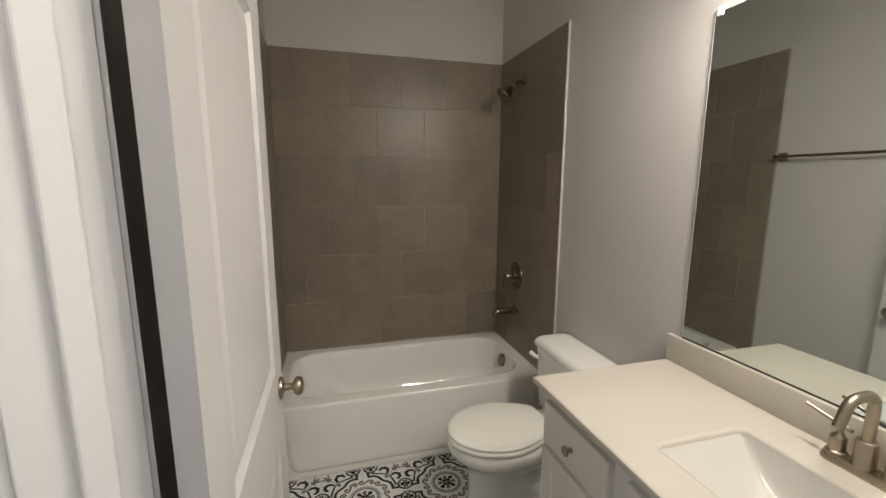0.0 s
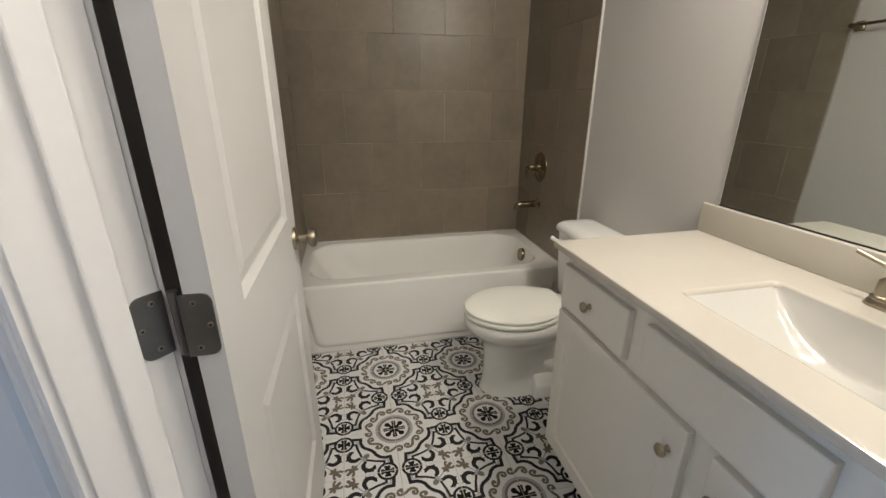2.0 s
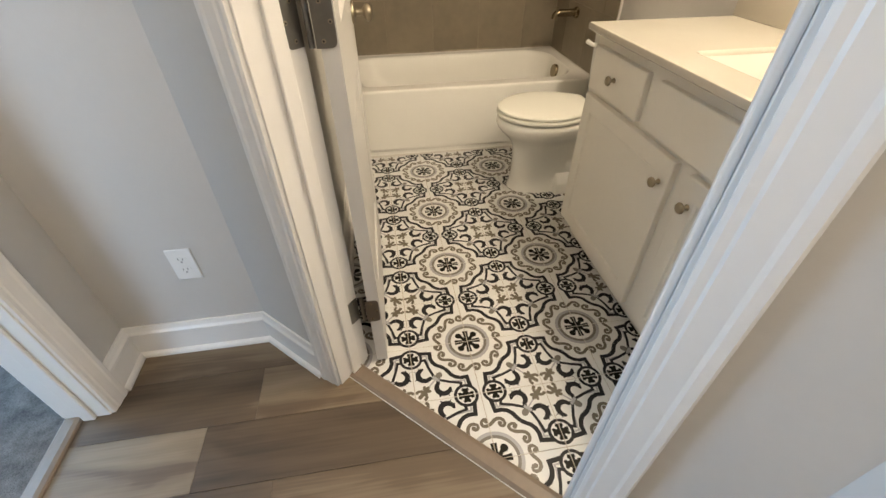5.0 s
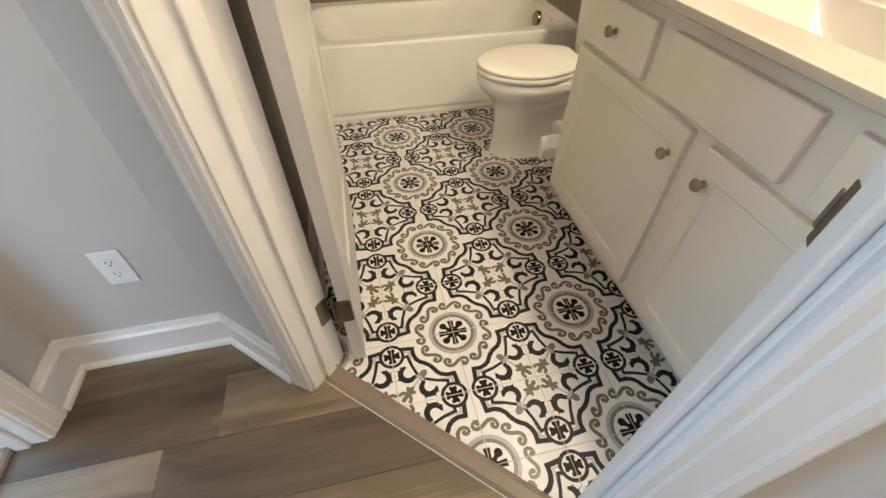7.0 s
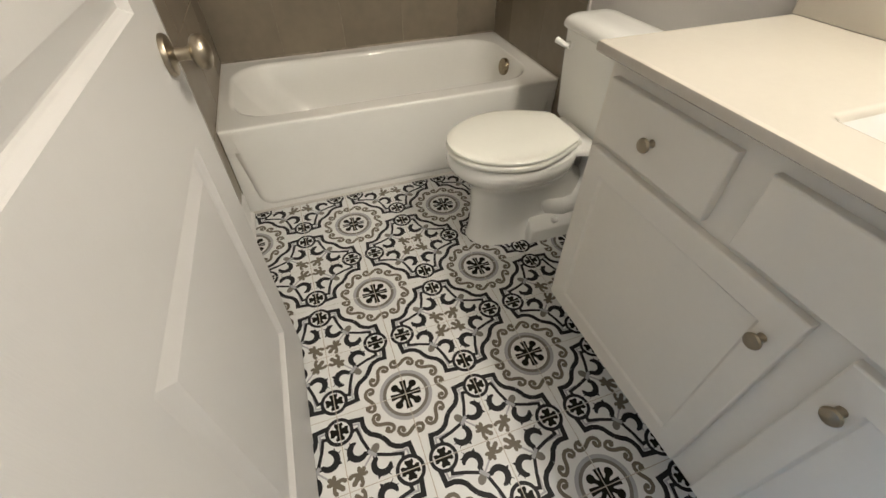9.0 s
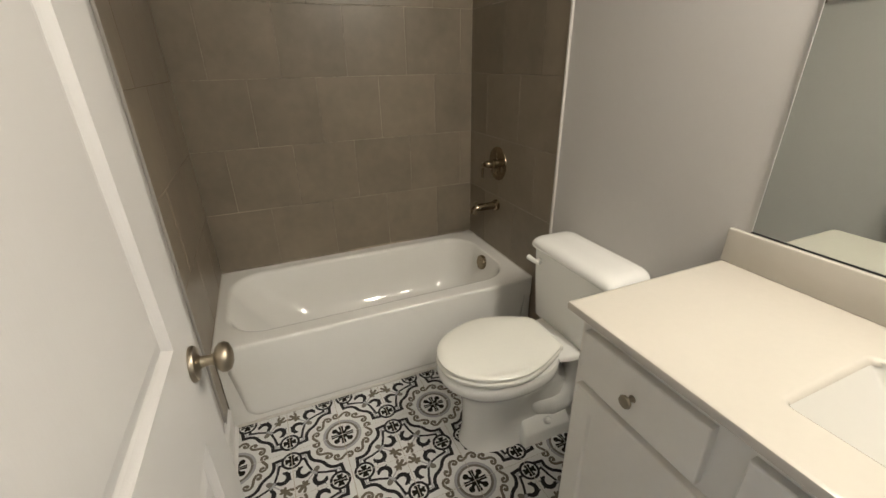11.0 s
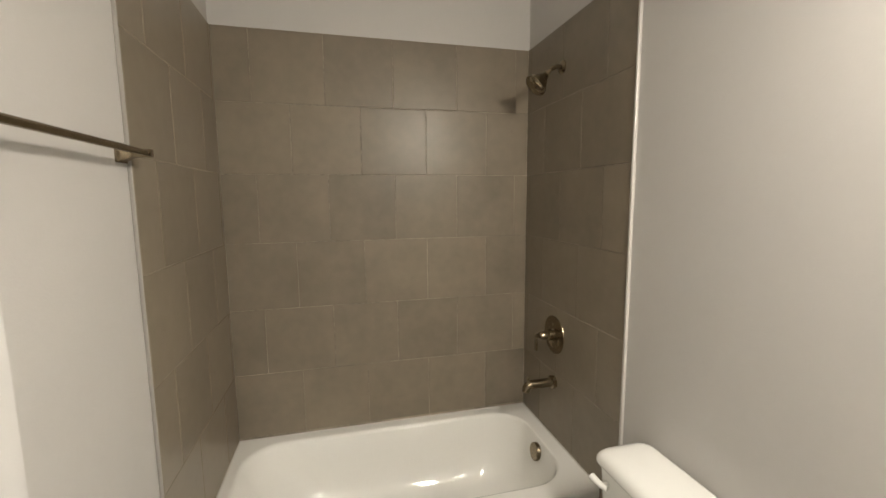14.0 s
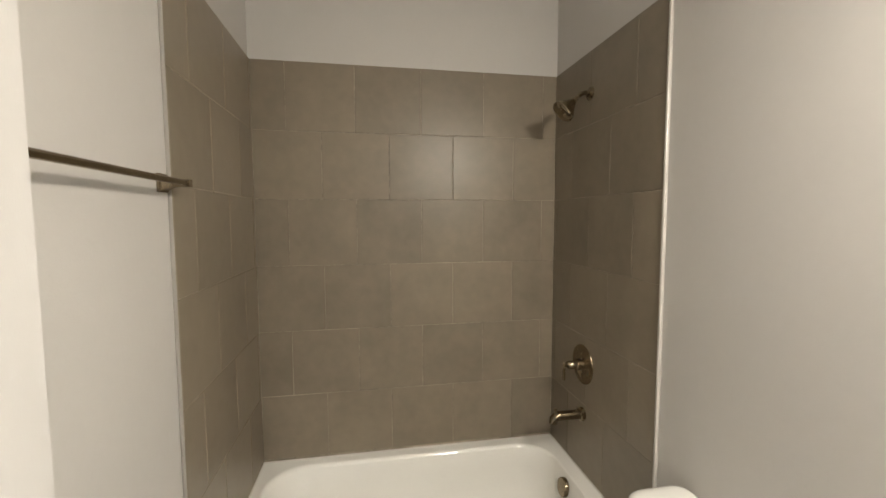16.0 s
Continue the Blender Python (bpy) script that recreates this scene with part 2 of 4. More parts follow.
def tube(pts, r, seg=12, bm=None, radii=None):
    bm = bm or bmesh.new()
    pts = [Vector(p) for p in pts]
    loops = []
    side = None
    for i, p in enumerate(pts):
        d = (pts[min(i + 1, len(pts) - 1)] - pts[max(i - 1, 0)]).normalized()
        if side is None:
            side = d.orthogonal().normalized()
        side = (side - d * side.dot(d)).normalized()
        up = d.cross(side)
        rr = radii[i] if radii else r
        loops.append([p + rr * (math.cos(2 * math.pi * k / seg) * side + math.sin(2 * math.pi * k / seg) * up) for k in range(seg)])
    return loft(bm, loops, True, True)


def prism(profile, start, end, u, v, bm=None, lean0=0.0, lean1=0.0):
    """Moulding: a profile of (u, v) drawn from start to end; lean cuts its ends as a mitre, metres along per metre of u."""
    bm = bm or bmesh.new()
    a, b, u, v = Vector(start), Vector(end), Vector(u), Vector(v)
    d = (b - a).normalized()
    loft(bm, [[a + u * p + v * q + d * (p * lean0) for p, q in profile], [b + u * p + v * q + d * (p * lean1) for p, q in profile]], True, True)
    return bm


def slab(poly, z0, z1):
    bm = bmesh.new()
    loft(bm, [[(x, y, z0) for x, y in poly], [(x, y, z1) for x, y in poly]], True, True)
    return bm


def rounded(x0, x1, y0, y1, r, z, seg=6):
    out = []
    for cx, cy, a0 in ((x1 - r, y1 - r, 0), (x0 + r, y1 - r, 90), (x0 + r, y0 + r, 180), (x1 - r, y0 + r, 270)):
        for i in range(seg + 1):
            a = radians(a0 + 90 * i / seg)
            out.append((cx + r * math.cos(a), cy + r * math.sin(a), z))
    return out


def structure(name, bm, material, label="", parent=None, smooth=False):
    ob = part(name, bm, material, parent, smooth=smooth)
    return tagged(ob, label, "", "", "structure")


# ---- plan ----
XL, XR, YB, YS = -0.315, 1.175, 2.75, -0.10       # bathroom's painted wall faces
TXL, TXR, TYB = -0.305, 1.165, 2.74               # tile faces
THETA = 44.0
DW = pose(-0.322, 0.479, 0, 0, 0, -THETA)         # the diagonal door wall: x along it, y into the bathroom
OPEN, THICK, HEAD = 0.722, 0.116, 2.045


def dw(x, y, z=0.0):
    return DW @ Vector((x, y, z))


def dw_poly(x0, x1, y0, y1):
    return [dw(a, b).to_2d() for a, b in ((x0, y0), (x1, y0), (x1, y1), (x0, y1))]


structure("wall_north", boxed(-0.45, 1.30, YB, YB + 0.12, 0, CEIL), WALL, "greige painted wall above the tub tile")
structure("wall_east", boxed(XR, XR + 0.12, -0.22, YB, 0, CEIL), WALL, "greige painted wall behind toilet and vanity")
structure("wall_west", boxed(XL - 0.12, XL, 0.60, YB, 0, CEIL), WALL, "greige painted wall with a towel bar")
structure("wall_south", boxed(0.42, XR, YS - 0.12, YS, 0, CEIL), WALL, "greige painted wall beside the vanity")
bm = slab(dw_poly(-0.385, -0.018, 0, THICK), 0, CEIL)
loft(bm, [[(p.x, p.y, z) for p in dw_poly(OPEN + 0.018, 1.06, 0, THICK)] for z in (0, CEIL)], True, True)
loft(bm, [[(p.x, p.y, z) for p in dw_poly(-0.018, OPEN + 0.018, 0, THICK)] for z in (HEAD + 0.018, CEIL)], True, True)
structure("wall_diagonal", bm, WALL, "greige painted wall with the bathroom doorway")
structure("wall_hall_north", boxed(-1.138, -0.46, 0.72, 0.84, 0, CEIL), WALL, "painted hall wall with an outlet")
bm = boxed(-1.138, -1.018, 0.508, 0.72, 0, CEIL)
box(bm, -1.138, -1.018, -1.95, -0.298, 0, CEIL)
box(bm, -1.138, -1.018, -0.298, 0.508, HEAD + 0.018, CEIL)
structure("wall_hall_west", bm, WALL, "painted hall wall with the bedroom doorway")
structure("wall_hall_east", boxed(0.373, 0.493, -1.95, -0.193, 0, CEIL), WALL, "painted hall wall")
structure("wall_hall_south", boxed(-1.138, 0.493, -2.07, -1.95, 0, CEIL), WALL, "painted hall end wall")
bm = boxed(-4.32, -4.20, -2.07, 0.40, 0, CEIL)
box(bm, -4.32, -4.20, 2.0, 2.32, 0, CEIL)
box(bm, -4.32, -4.20, 0.40, 2.0, 0, 0.85)
box(bm, -4.32, -4.20, 0.40, 2.0, 2.25, CEIL)
structure("wall_bedroom_west", bm, WALL, "painted bedroom wall with a window opening")
structure("wall_bedroom_north", boxed(-4.20, -1.138, 2.20, 2.32, 0, CEIL), WALL, "painted bedroom wall")
bm = boxed(-4.20, -2.95, -2.07, -1.95, 0, CEIL)
box(bm, -1.75, -1.138, -2.07, -1.95, 0, CEIL)
box(bm, -2.95, -1.75, -2.07, -1.95, 0, 0.85)
box(bm, -2.95, -1.75, -2.07, -1.95, 2.25, CEIL)
structure("wall_bedroom_south", bm, WALL, "painted bedroom wall with a window opening")
structure("wall_bedroom_east", boxed(-1.138, -1.018, 0.84, 2.20, 0, CEIL), WALL, "painted bedroom wall")
structure("ceiling", boxed(-4.32, 1.42, -2.07, 2.87, CEIL, CEIL + 0.12), CEILING, "flat white painted ceiling")
structure("floor_bedroom", boxed(-4.20, -1.142, -1.95, 2.20, -0.02, 0.008), CARPET, "grey cut-pile carpet in the bedroom")

# hall floor: planks on a dark bed, up to the threshold
hall_floor = structure("floor_hall", boxed(-1.142, 0.49, -1.95, 0.72, -0.03, -0.0035), DARK, "wood-look plank floor of the hall")
bath_poly = [dw(0.0, 0.06).to_2d(), dw(OPEN, 0.06).to_2d(), dw(OPEN, THICK).to_2d(), Vector((0.45, -0.09)), Vector((XR, YS)), Vector((XR, YB)), Vector((XL, YB)), Vector((XL, 0.62)), dw(-0.02, THICK).to_2d(), dw(0.0, THICK).to_2d()]
bath_floor = structure("floor_bathroom", slab(bath_poly, -0.03, -0.0015), FLOOR_GROUT, "patterned ceramic tile floor with tan grout")


# ---- door frame, casings, baseboards ----
CASING = [(0.0, 0.0), (0.0, 0.010), (0.006, 0.013), (0.016, 0.013), (0.020, 0.016), (0.048, 0.018), (0.054, 0.0205), (0.066, 0.0205), (0.070, 0.018), (0.070, 0.0)]
BASE = [(0.0, 0.0), (0.0, 0.014), (0.095, 0.014), (0.100, 0.017), (0.108, 0.0165), (0.116, 0.011), (0.124, 0.0085), (0.133, 0.006), (0.133, 0.0)]


def framed(name, m, width, thick, label, near_only=False, latch_thick=None):
    """A door lining with stop and mitred casing on both faces, in local coordinates of m (x along the wall, y through it)."""
    top = thing(name, label, "door frame", kind="structure")
    top.matrix_world = m
    far = latch_thick or thick
    for x0, x1, deep in ((-0.018, 0.0, thick), (width, width + 0.018, far)):
        part("jamb", boxed(x0, x1, -0.002, deep + 0.002, 0, HEAD, bevel=0.0012, seg=1), TRIM, top)
    part("jamb_head", boxed(-0.018, width + 0.018, -0.002, thick + 0.002, HEAD, HEAD + 0.018), TRIM, top)
    for x0, x1, deep in ((0.0, 0.011, thick), (width - 0.011, width, far)):
        part("door_stop", boxed(x0, x1, deep - 0.070, deep - 0.036, 0, HEAD - 0.011, bevel=0.003, seg=2), TRIM, top)
    part("door_stop", boxed(0.0, width, thick - 0.075, thick - 0.038, HEAD - 0.011, HEAD), TRIM, top)
    for y, out in ((-0.001, -1), (thick + 0.001, 1)):
        for x, d in ((-0.006, -1), (width + 0.006, 1)):
            if near_only and out == 1 and d == 1:
                continue
            part("casing", prism(CASING, (x, y, 0), (x, y, HEAD + 0.006), (d, 0, 0), (0, out, 0), lean1=1.0), TRIM, top)
        part("casing_head", prism(CASING, (-0.006, y, HEAD + 0.006), (width + 0.006, y, HEAD + 0.006), (0, 0, 1), (0, out, 0), lean0=-1.0, lean1=1.0), TRIM, top)
    return top


framed("door_frame_bathroom", DW, OPEN, THICK, "white painted door lining and casing, bathroom doorway", near_only=True, latch_thick=0.080)
framed("door_frame_bedroom", pose(-1.018, 0.490, 0, 0, 0, -90) @ pose(0, -0.12, 0), 0.77, 0.12, "white painted door lining and casing, bedroom doorway")


def baseboard(name, runs):
    ob = thing(name, "white moulded baseboard with shoe", "baseboard", kind="structure")
    for a, b, out, l0, l1 in runs:
        a, b, out = Vector((*a, 0)), Vector((*b, 0)), Vector((*out, 0))
        bm = bmesh.new()
        d = (b - a).normalized()
        loft(bm, [[a + out * (q + 0.001) + Vector((0, 0, p)) + d * (q * l0) for p, q in BASE], [b + out * (q + 0.001) + Vector((0, 0, p)) + d * (q * l1) for p, q in BASE]], True, True)
        part("board", bm, TRIM, ob)
        shoe = [(0.0, 0.0135), (0.0, 0.027), (0.008, 0.0265), (0.014, 0.023), (0.0175, 0.0175), (0.018, 0.0135)]
        bm = bmesh.new()
        loft(bm, [[a + out * (q + 0.001) + Vector((0, 0, p)) + d * (q * l0) for p, q in shoe], [b + out * (q + 0.001) + Vector((0, 0, p)) + d * (q * l1) for p, q in shoe]], True, True)
        part("shoe_moulding", bm, TRIM, ob)
    return ob


NB = (-math.sin(radians(THETA)), -math.cos(radians(THETA)))
HX = -(0.72 - 0.479) / math.sin(radians(THETA))
hc = DW @ Vector((HX, 0, 0))
t22 = math.tan(radians((90 - (90 - THETA)) / 2))
baseboard("baseboard_hall", [
    ((-1.018, 0.72), (hc.x, 0.72), (0, -1), 1.0, -t22),
    (tuple(dw(HX, 0).to_2d()), tuple(dw(-0.076, 0).to_2d()), NB, t22, 0.0),
    ((-1.018, 0.567), (-1.018, 0.72), (1, 0), 0.0, -1.0),
    (tuple(dw(OPEN + 0.076, 0).to_2d()), tuple(dw(0.967, 0).to_2d()), NB, 0.0, -t22),
    ((0.373, -0.193), (0.373, -1.95), (-1, 0), t22, 0.0),
    ((-1.018, -1.95), (-1.018, -0.36), (1, 0), 0.0, 0.0),
])
baseboard("baseboard_bathroom", [
    ((XL, 0.70), (XL, 2.02), (1, 0), 0.0, 0.0),
    ((XR, 1.16), (XR, 2.02), (-1, 0), 0.0, 0.0),
])

# thresholds
prof = [(0.0, 0.0), (0.0, 0.004), (0.010, 0.011), (0.040, 0.013), (0.052, 0.010), (0.056, 0.004), (0.056, 0.0)]
structure("threshold_bathroom", prism(prof, dw(-0.001, 0.034), dw(OPEN + 0.001, 0.034), DW.to_3x3() @ Vector((0, 1, 0)), (0, 0, 1)), REDUCER, "tan wood reducer strip between planks and tile")
bead = bmesh.new()
tube([dw(0.0, 0.0325) + Vector((0, 0, 0.0008)), dw(OPEN, 0.0325) + Vector((0, 0, 0.0012))], 0.0016, 8, bead)
structure("trim_caulk_threshold", bead, CAULK, "thin pale caulk line along the threshold strip")
structure("threshold_bedroom", prism(prof, (-1.148, -0.281, 0), (-1.148, 0.490, 0), (1, 0, 0), (0, 0, 1)), REDUCER, "tan wood strip between carpet and planks")

# ---- bathroom door ----
def door_leaf(w, h, t, panels, bevel_w=0.042, depth=0.0125):
    """A moulded panel door: local x along its width, y through it, z up from 0."""
    bm = bmesh.new()
    x0, x1 = panels[0][0], panels[0][1]
    xs = [0, x0, x1, w]
    zs = [0.0]
    for _, _, a, b in panels:
        zs += [a, b]
    zs.append(h)
    for y, sgn in ((0.0, 1), (t, -1)):
        for i in range(3):
            for j in range(len(zs) - 1):
                if i == 1 and j % 2 == 1:
                    continue
                bm.faces.new([bm.verts.new(p) for p in ((xs[i], y, zs[j]), (xs[i + 1], y, zs[j]), (xs[i + 1], y, zs[j + 1]), (xs[i], y, zs[j + 1]))])
        for a0, a1, b0, b1 in panels:
            def ring(inset, d):
                return [(a0 + inset, y + sgn * d, b0 + inset), (a1 - inset, y + sgn * d, b0 + inset), (a1 - inset, y + sgn * d, b1 - inset), (a0 + inset, y + sgn * d, b1 - inset)]
            loft(bm, [ring(0, 0), ring(0.0015, 0.0025), ring(0.0075, 0.0095), ring(0.011, depth), ring(0.014, depth), ring(bevel_w, 0.0045), ring(bevel_w + 0.003, 0.0035)], False, True)
    for q in (((0, 0, 0), (0, t, 0), (0, t, h), (0, 0, h)), ((w, 0, 0), (w, t, 0), (w, t, h), (w, 0, h)), ((0, 0, 0), (w, 0, 0), (w, t, 0), (0, t, 0)), ((0, 0, h), (w, 0, h), (w, t, h), (0, t, h))):
        bm.faces.new([bm.verts.new(p) for p in q])
    bmesh.ops.remove_doubles(bm, verts=bm.verts, dist=0.0002)
    return bm


DOOR_AT = pose(-0.1715, 0.545, 0.012, 0, 0, 89.3)
DOOR_W = 0.716
door = thing("door_1", "white two-panel moulded door standing open, nickel knob", "door", m=DOOR_AT, kind="structure")
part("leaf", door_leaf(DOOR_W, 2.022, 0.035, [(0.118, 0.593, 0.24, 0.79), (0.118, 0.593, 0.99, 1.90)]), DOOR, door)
KNOB = [(0.0, 0.0), (0.032, 0.0), (0.0325, 0.004), (0.030, 0.008), (0.015, 0.011), (0.0105, 0.015), (0.0095, 0.030), (0.012, 0.036), (0.021, 0.040), (0.0265, 0.046), (0.0275, 0.054), (0.024, 0.061), (0.014, 0.0655), (0.0, 0.067)]
for yy, rx in ((-0.0005, 90), (0.0355, -90)):
    part("door_knob", lathe(KNOB, pose(DOOR_W - 0.060, yy, 0.915, rx), 32), NICKEL, door, "satin nickel door knob", smooth=True)
part("latch_plate", boxed(DOOR_W - 0.0005, DOOR_W + 0.0015, 0.005, 0.030, 0.885, 0.943), STEEL, door)


def hinge_leaf(w, h, r=0.012):
    pts = [(0, -h / 2), (w - r, -h / 2)] + [(w - r + r * math.sin(a), -h / 2 + r - r * math.cos(a)) for a in (0.4, 0.8, 1.2)] + [(w, -h / 2 + r), (w, h / 2 - r)] + [(w - r + r * math.cos(a), h / 2 - r + r * math.sin(a)) for a in (0.4, 0.8, 1.2)] + [(w - r, h / 2), (0, h / 2)]
    bm = bmesh.new()
    loft(bm, [[(x, 0, z) for x, z in pts], [(x, 0.0022, z) for x, z in pts]], True, True)
    return bm


for hz in (0.255, 1.028, 1.835):
    hinge = thing("hinge", "satin steel butt hinge with rounded corners", "hinge", "door hinges", m=pose(-0.2225, 0.5560, hz))
    part("knuckle", lathe([(0, -0.047), (0.003, -0.0465), (0.0062, -0.0455), (0.0062, -0.0165), (0.0054, -0.0160), (0.0062, -0.0155), (0.0062, 0.0155), (0.0054, 0.016), (0.0062, 0.0165), (0.0062, 0.0455), (0.003, 0.0465), (0, 0.047)], None, 16), STEEL, hinge, smooth=True)
    inv = hinge.matrix_world.inverted()
    ma = inv @ DW @ pose(0.0002, THICK + 0.004, hz) @ pose(0, 0, 0, 0, 0, -90)
    a = part("jamb_leaf", hinge_leaf(0.038, 0.089), STEEL, hinge)
    a.matrix_local = ma
    mb = inv @ pose(-0.2135, 0.5450, hz) @ pose(0, 0, 0, 180)
    b = part("door_leaf", hinge_leaf(0.039, 0.089), STEEL, hinge)
    b.matrix_local = mb
    for px, pz in ((0.012, 0.032), (0.029, 0.0), (0.014, -0.032)):
        for ml in (ma, mb):
            s = part("screw", lathe([(0, 0.0), (0.0042, 0.0), (0.0040, 0.0007), (0.0030, 0.0010), (0.0, 0.0010)], None, 12), NICKEL, hinge)
            s.matrix_local = ml @ pose(px + 0.003, 0.0022, pz, -90)
            d = part("screw_recess", lathe([(0, 0.0), (0.0019, 0.0), (0.0019, 0.0014), (0.0, 0.0014)], None, 8), DARK, hinge)
            d.matrix_local = ml @ pose(px + 0.003, 0.0022, pz, -90)
strike = thing("strike_plate", "dark steel strike plate on the door jamb", "strike plate", m=DW @ pose(OPEN, 0.065, 0.937))
part("plate", boxed(-0.0018, 0.0, -0.019, 0.016, -0.029, 0.029, bevel=0.0006, seg=1), STEEL, strike)
part("lip", boxed(-0.0035, -0.0005, 0.014, 0.021, -0.018, 0.018, bevel=0.0008, seg=1), STEEL, strike)


# ---- bathtub ----
tub = thing("bathtub", "glossy white enamel alcove bathtub, empty", "bathtub", m=pose(0, 0, 0))
tx0, tx1, ty0, ty1, tz = -0.304, 1.164, 2.026, 2.739, 0.397
S = 10
loops = [rounded(tx0, tx1, ty0, ty1, 0.006, 0.30, S), rounded(tx0, tx1, ty0, ty1, 0.004, tz - 0.030, S), rounded(tx0, tx1, ty0 - 0.001, ty1, 0.004, tz - 0.010, S), rounded(tx0, tx1, ty0 + 0.001, ty1, 0.004, tz - 0.004, S), rounded(tx0 + 0.001, tx1 - 0.001, ty0 + 0.005, ty1 - 0.001, 0.005, tz - 0.0005, S), rounded(tx0 + 0.003, tx1 - 0.003, ty0 + 0.010, ty1 - 0.003, 0.007, tz, S)]
loops += [rounded(tx0 + 0.008, tx1 - 0.008, ty0 + 0.022, ty1 - 0.008, 0.012, tz, S), rounded(-0.270, 1.104, 2.096, 2.694, 0.17, tz, S), rounded(-0.266, 1.100, 2.100, 2.690, 0.17, tz, S), rounded(-0.256, 1.094, 2.108, 2.682, 0.165, tz - 0.003, S), rounded(-0.248, 1.089, 2.116, 2.674, 0.16, tz - 0.016, S)]
loops += [rounded(-0.205, 1.072, 2.127, 2.661, 0.16, 0.30, S), rounded(-0.130, 1.052, 2.138, 2.646, 0.165, 0.205, S), rounded(-0.080, 1.034, 2.152, 2.627, 0.17, 0.150, S), rounded(-0.030, 1.010, 2.174, 2.598, 0.17, 0.108, S), rounded(0.020, 0.980, 2.205, 2.560, 0.15, 0.080, S), rounded(0.070, 0.950, 2.238, 2.520, 0.125, 0.066, S), rounded(0.140, 0.910, 2.280, 2.470, 0.09, 0.060, S)]
bm = bmesh.new()
loft(bm, loops, False, True)
part("basin", bm, ENAMEL, tub, smooth=True)
# apron with a raised panel that curves in at its lower corners
bm = bmesh.new()
box(bm, tx0, tx1, 2.036, 2.06, 0.0, 0.375)


def apron_outline(inset, y):
    x0, x1, z0, z1, r = -0.235 + inset, 1.095 - inset, 0.040 + inset, 0.378, 0.055
    out = [(x0 - 0.040, y, z1), (x0 - 0.015, y, z0 + 0.17)]
    out += [(x0 + r - r * math.cos(a), y, z0 + r - r * math.sin(a)) for a in [math.pi / 2 * i / 6 for i in range(7)]]
    out += [(x1 - r + r * math.sin(a), y, z0 + r - r * math.cos(a)) for a in [math.pi / 2 * i / 6 for i in range(7)]]
    out += [(x1 + 0.015, y, z0 + 0.17), (x1 + 0.040, y, z1)]
    return out


loft(bm, [apron_outline(-0.012, 2.0365), apron_outline(-0.004, 2.030), apron_outline(0.003, 2.0262), apron_outline(0.012, 2.0255)], False, True)
part("apron", bm, ENAMEL, tub, smooth=True)
bm = bmesh.new()
tube([(tx0, 2.028, 0.003), (tx1, 2.028, 0.003)], 0.007, 8, bm)
part("caulk_bead", bm, CAULK, tub)
part("overflow_plate", lathe([(0, 0), (0.041, 0), (0.042, 0.003), (0.042, 0.032), (0.0395, 0.036), (0.02, 0.0375), (0, 0.038)], pose(1.0985, 2.40, 0.332, 0, -82), 28), DARK_NICKEL, tub, "brushed nickel overflow cover", smooth=True)
part("drain", lathe([(0, 0), (0.032, 0), (0.032, 0.003), (0.022, 0.006), (0, 0.008)], pose(0.86, 2.375, 0.060), 24), DARK_NICKEL, tub, smooth=True)

# tub fittings on the tile wall
spout = thing("tub_spout", "brushed nickel tub spout with diverter", "tub spout", m=pose(TXR, 2.405, 0.674))
part("flange", lathe([(0, 0), (0.030, 0), (0.031, 0.004), (0.031, 0.016), (0.026, 0.020), (0, 0.020)], pose(0, 0, 0, 0, -90), 28), DARK_NICKEL, spout, smooth=True)
bm = tube([(-0.010, 0, 0), (-0.06, 0, 0), (-0.116, 0, 0.0), (-0.132, 0, -0.003), (-0.142, 0, -0.012), (-0.145, 0, -0.032)], 0.02, 18, radii=[0.021, 0.021, 0.021, 0.0205, 0.0195, 0.018])
part("spout_body", bm, DARK_NICKEL, spout, smooth=True)
part("diverter_knob", lathe([(0, 0), (0.004, 0), (0.004, 0.012), (0.008, 0.014), (0.008, 0.021), (0, 0.022)], pose(-0.134, 0, 0.014), 14), DARK_NICKEL, spout, smooth=True)
valve = thing("shower_valve", "round brushed nickel shower valve with lever", "shower valve", m=pose(TXR, 2.412, 0.905))
part("plate", lathe([(0, 0), (0.088, 0), (0.090, 0.002), (0.089, 0.005), (0.07, 0.0075), (0, 0.010)], pose(0, 0, 0, 0, -90), 40), DARK_NICKEL, valve, smooth=True)
part("hub", lathe([(0, 0.008), (0.026, 0.008), (0.026, 0.036), (0.019, 0.040), (0.019, 0.074), (0.015, 0.079), (0, 0.079)], pose(0, 0, 0, 0, -90), 24), DARK_NICKEL, valve, smooth=True)
part("lever", tube([(-0.093, 0, 0.014), (-0.0932, 0, -0.005), (-0.0934, 0, -0.035), (-0.094, 0.0, -0.068)], 0.006, 12, radii=[0.0062, 0.0068, 0.0066, 0.006]), DARK_NICKEL, valve, smooth=True)
part("lever_stem", lathe([(0, 0.076), (0.0075, 0.076), (0.0075, 0.095), (0, 0.096)], pose(0, 0, 0, 0, -90), 14), DARK_NICKEL, valve, smooth=True)
head = thing("shower_fixture", "brushed nickel shower head on a bent arm", "shower head", m=pose(TXR, 2.400, 2.108))
part("flange", lathe([(0, 0), (0.030, 0), (0.030, 0.003), (0.022, 0.010), (0.012, 0.013), (0, 0.013)], pose(0, 0, 0, 0, -90), 24), DARK_NICKEL, head, smooth=True)
part("arm", tube([(-0.005, 0, 0), (-0.028, 0, 0.001), (-0.044, 0, -0.004), (-0.058, 0, -0.014), (-0.074, 0, -0.031)], 0.0098, 14), DARK_NICKEL, head, smooth=True)
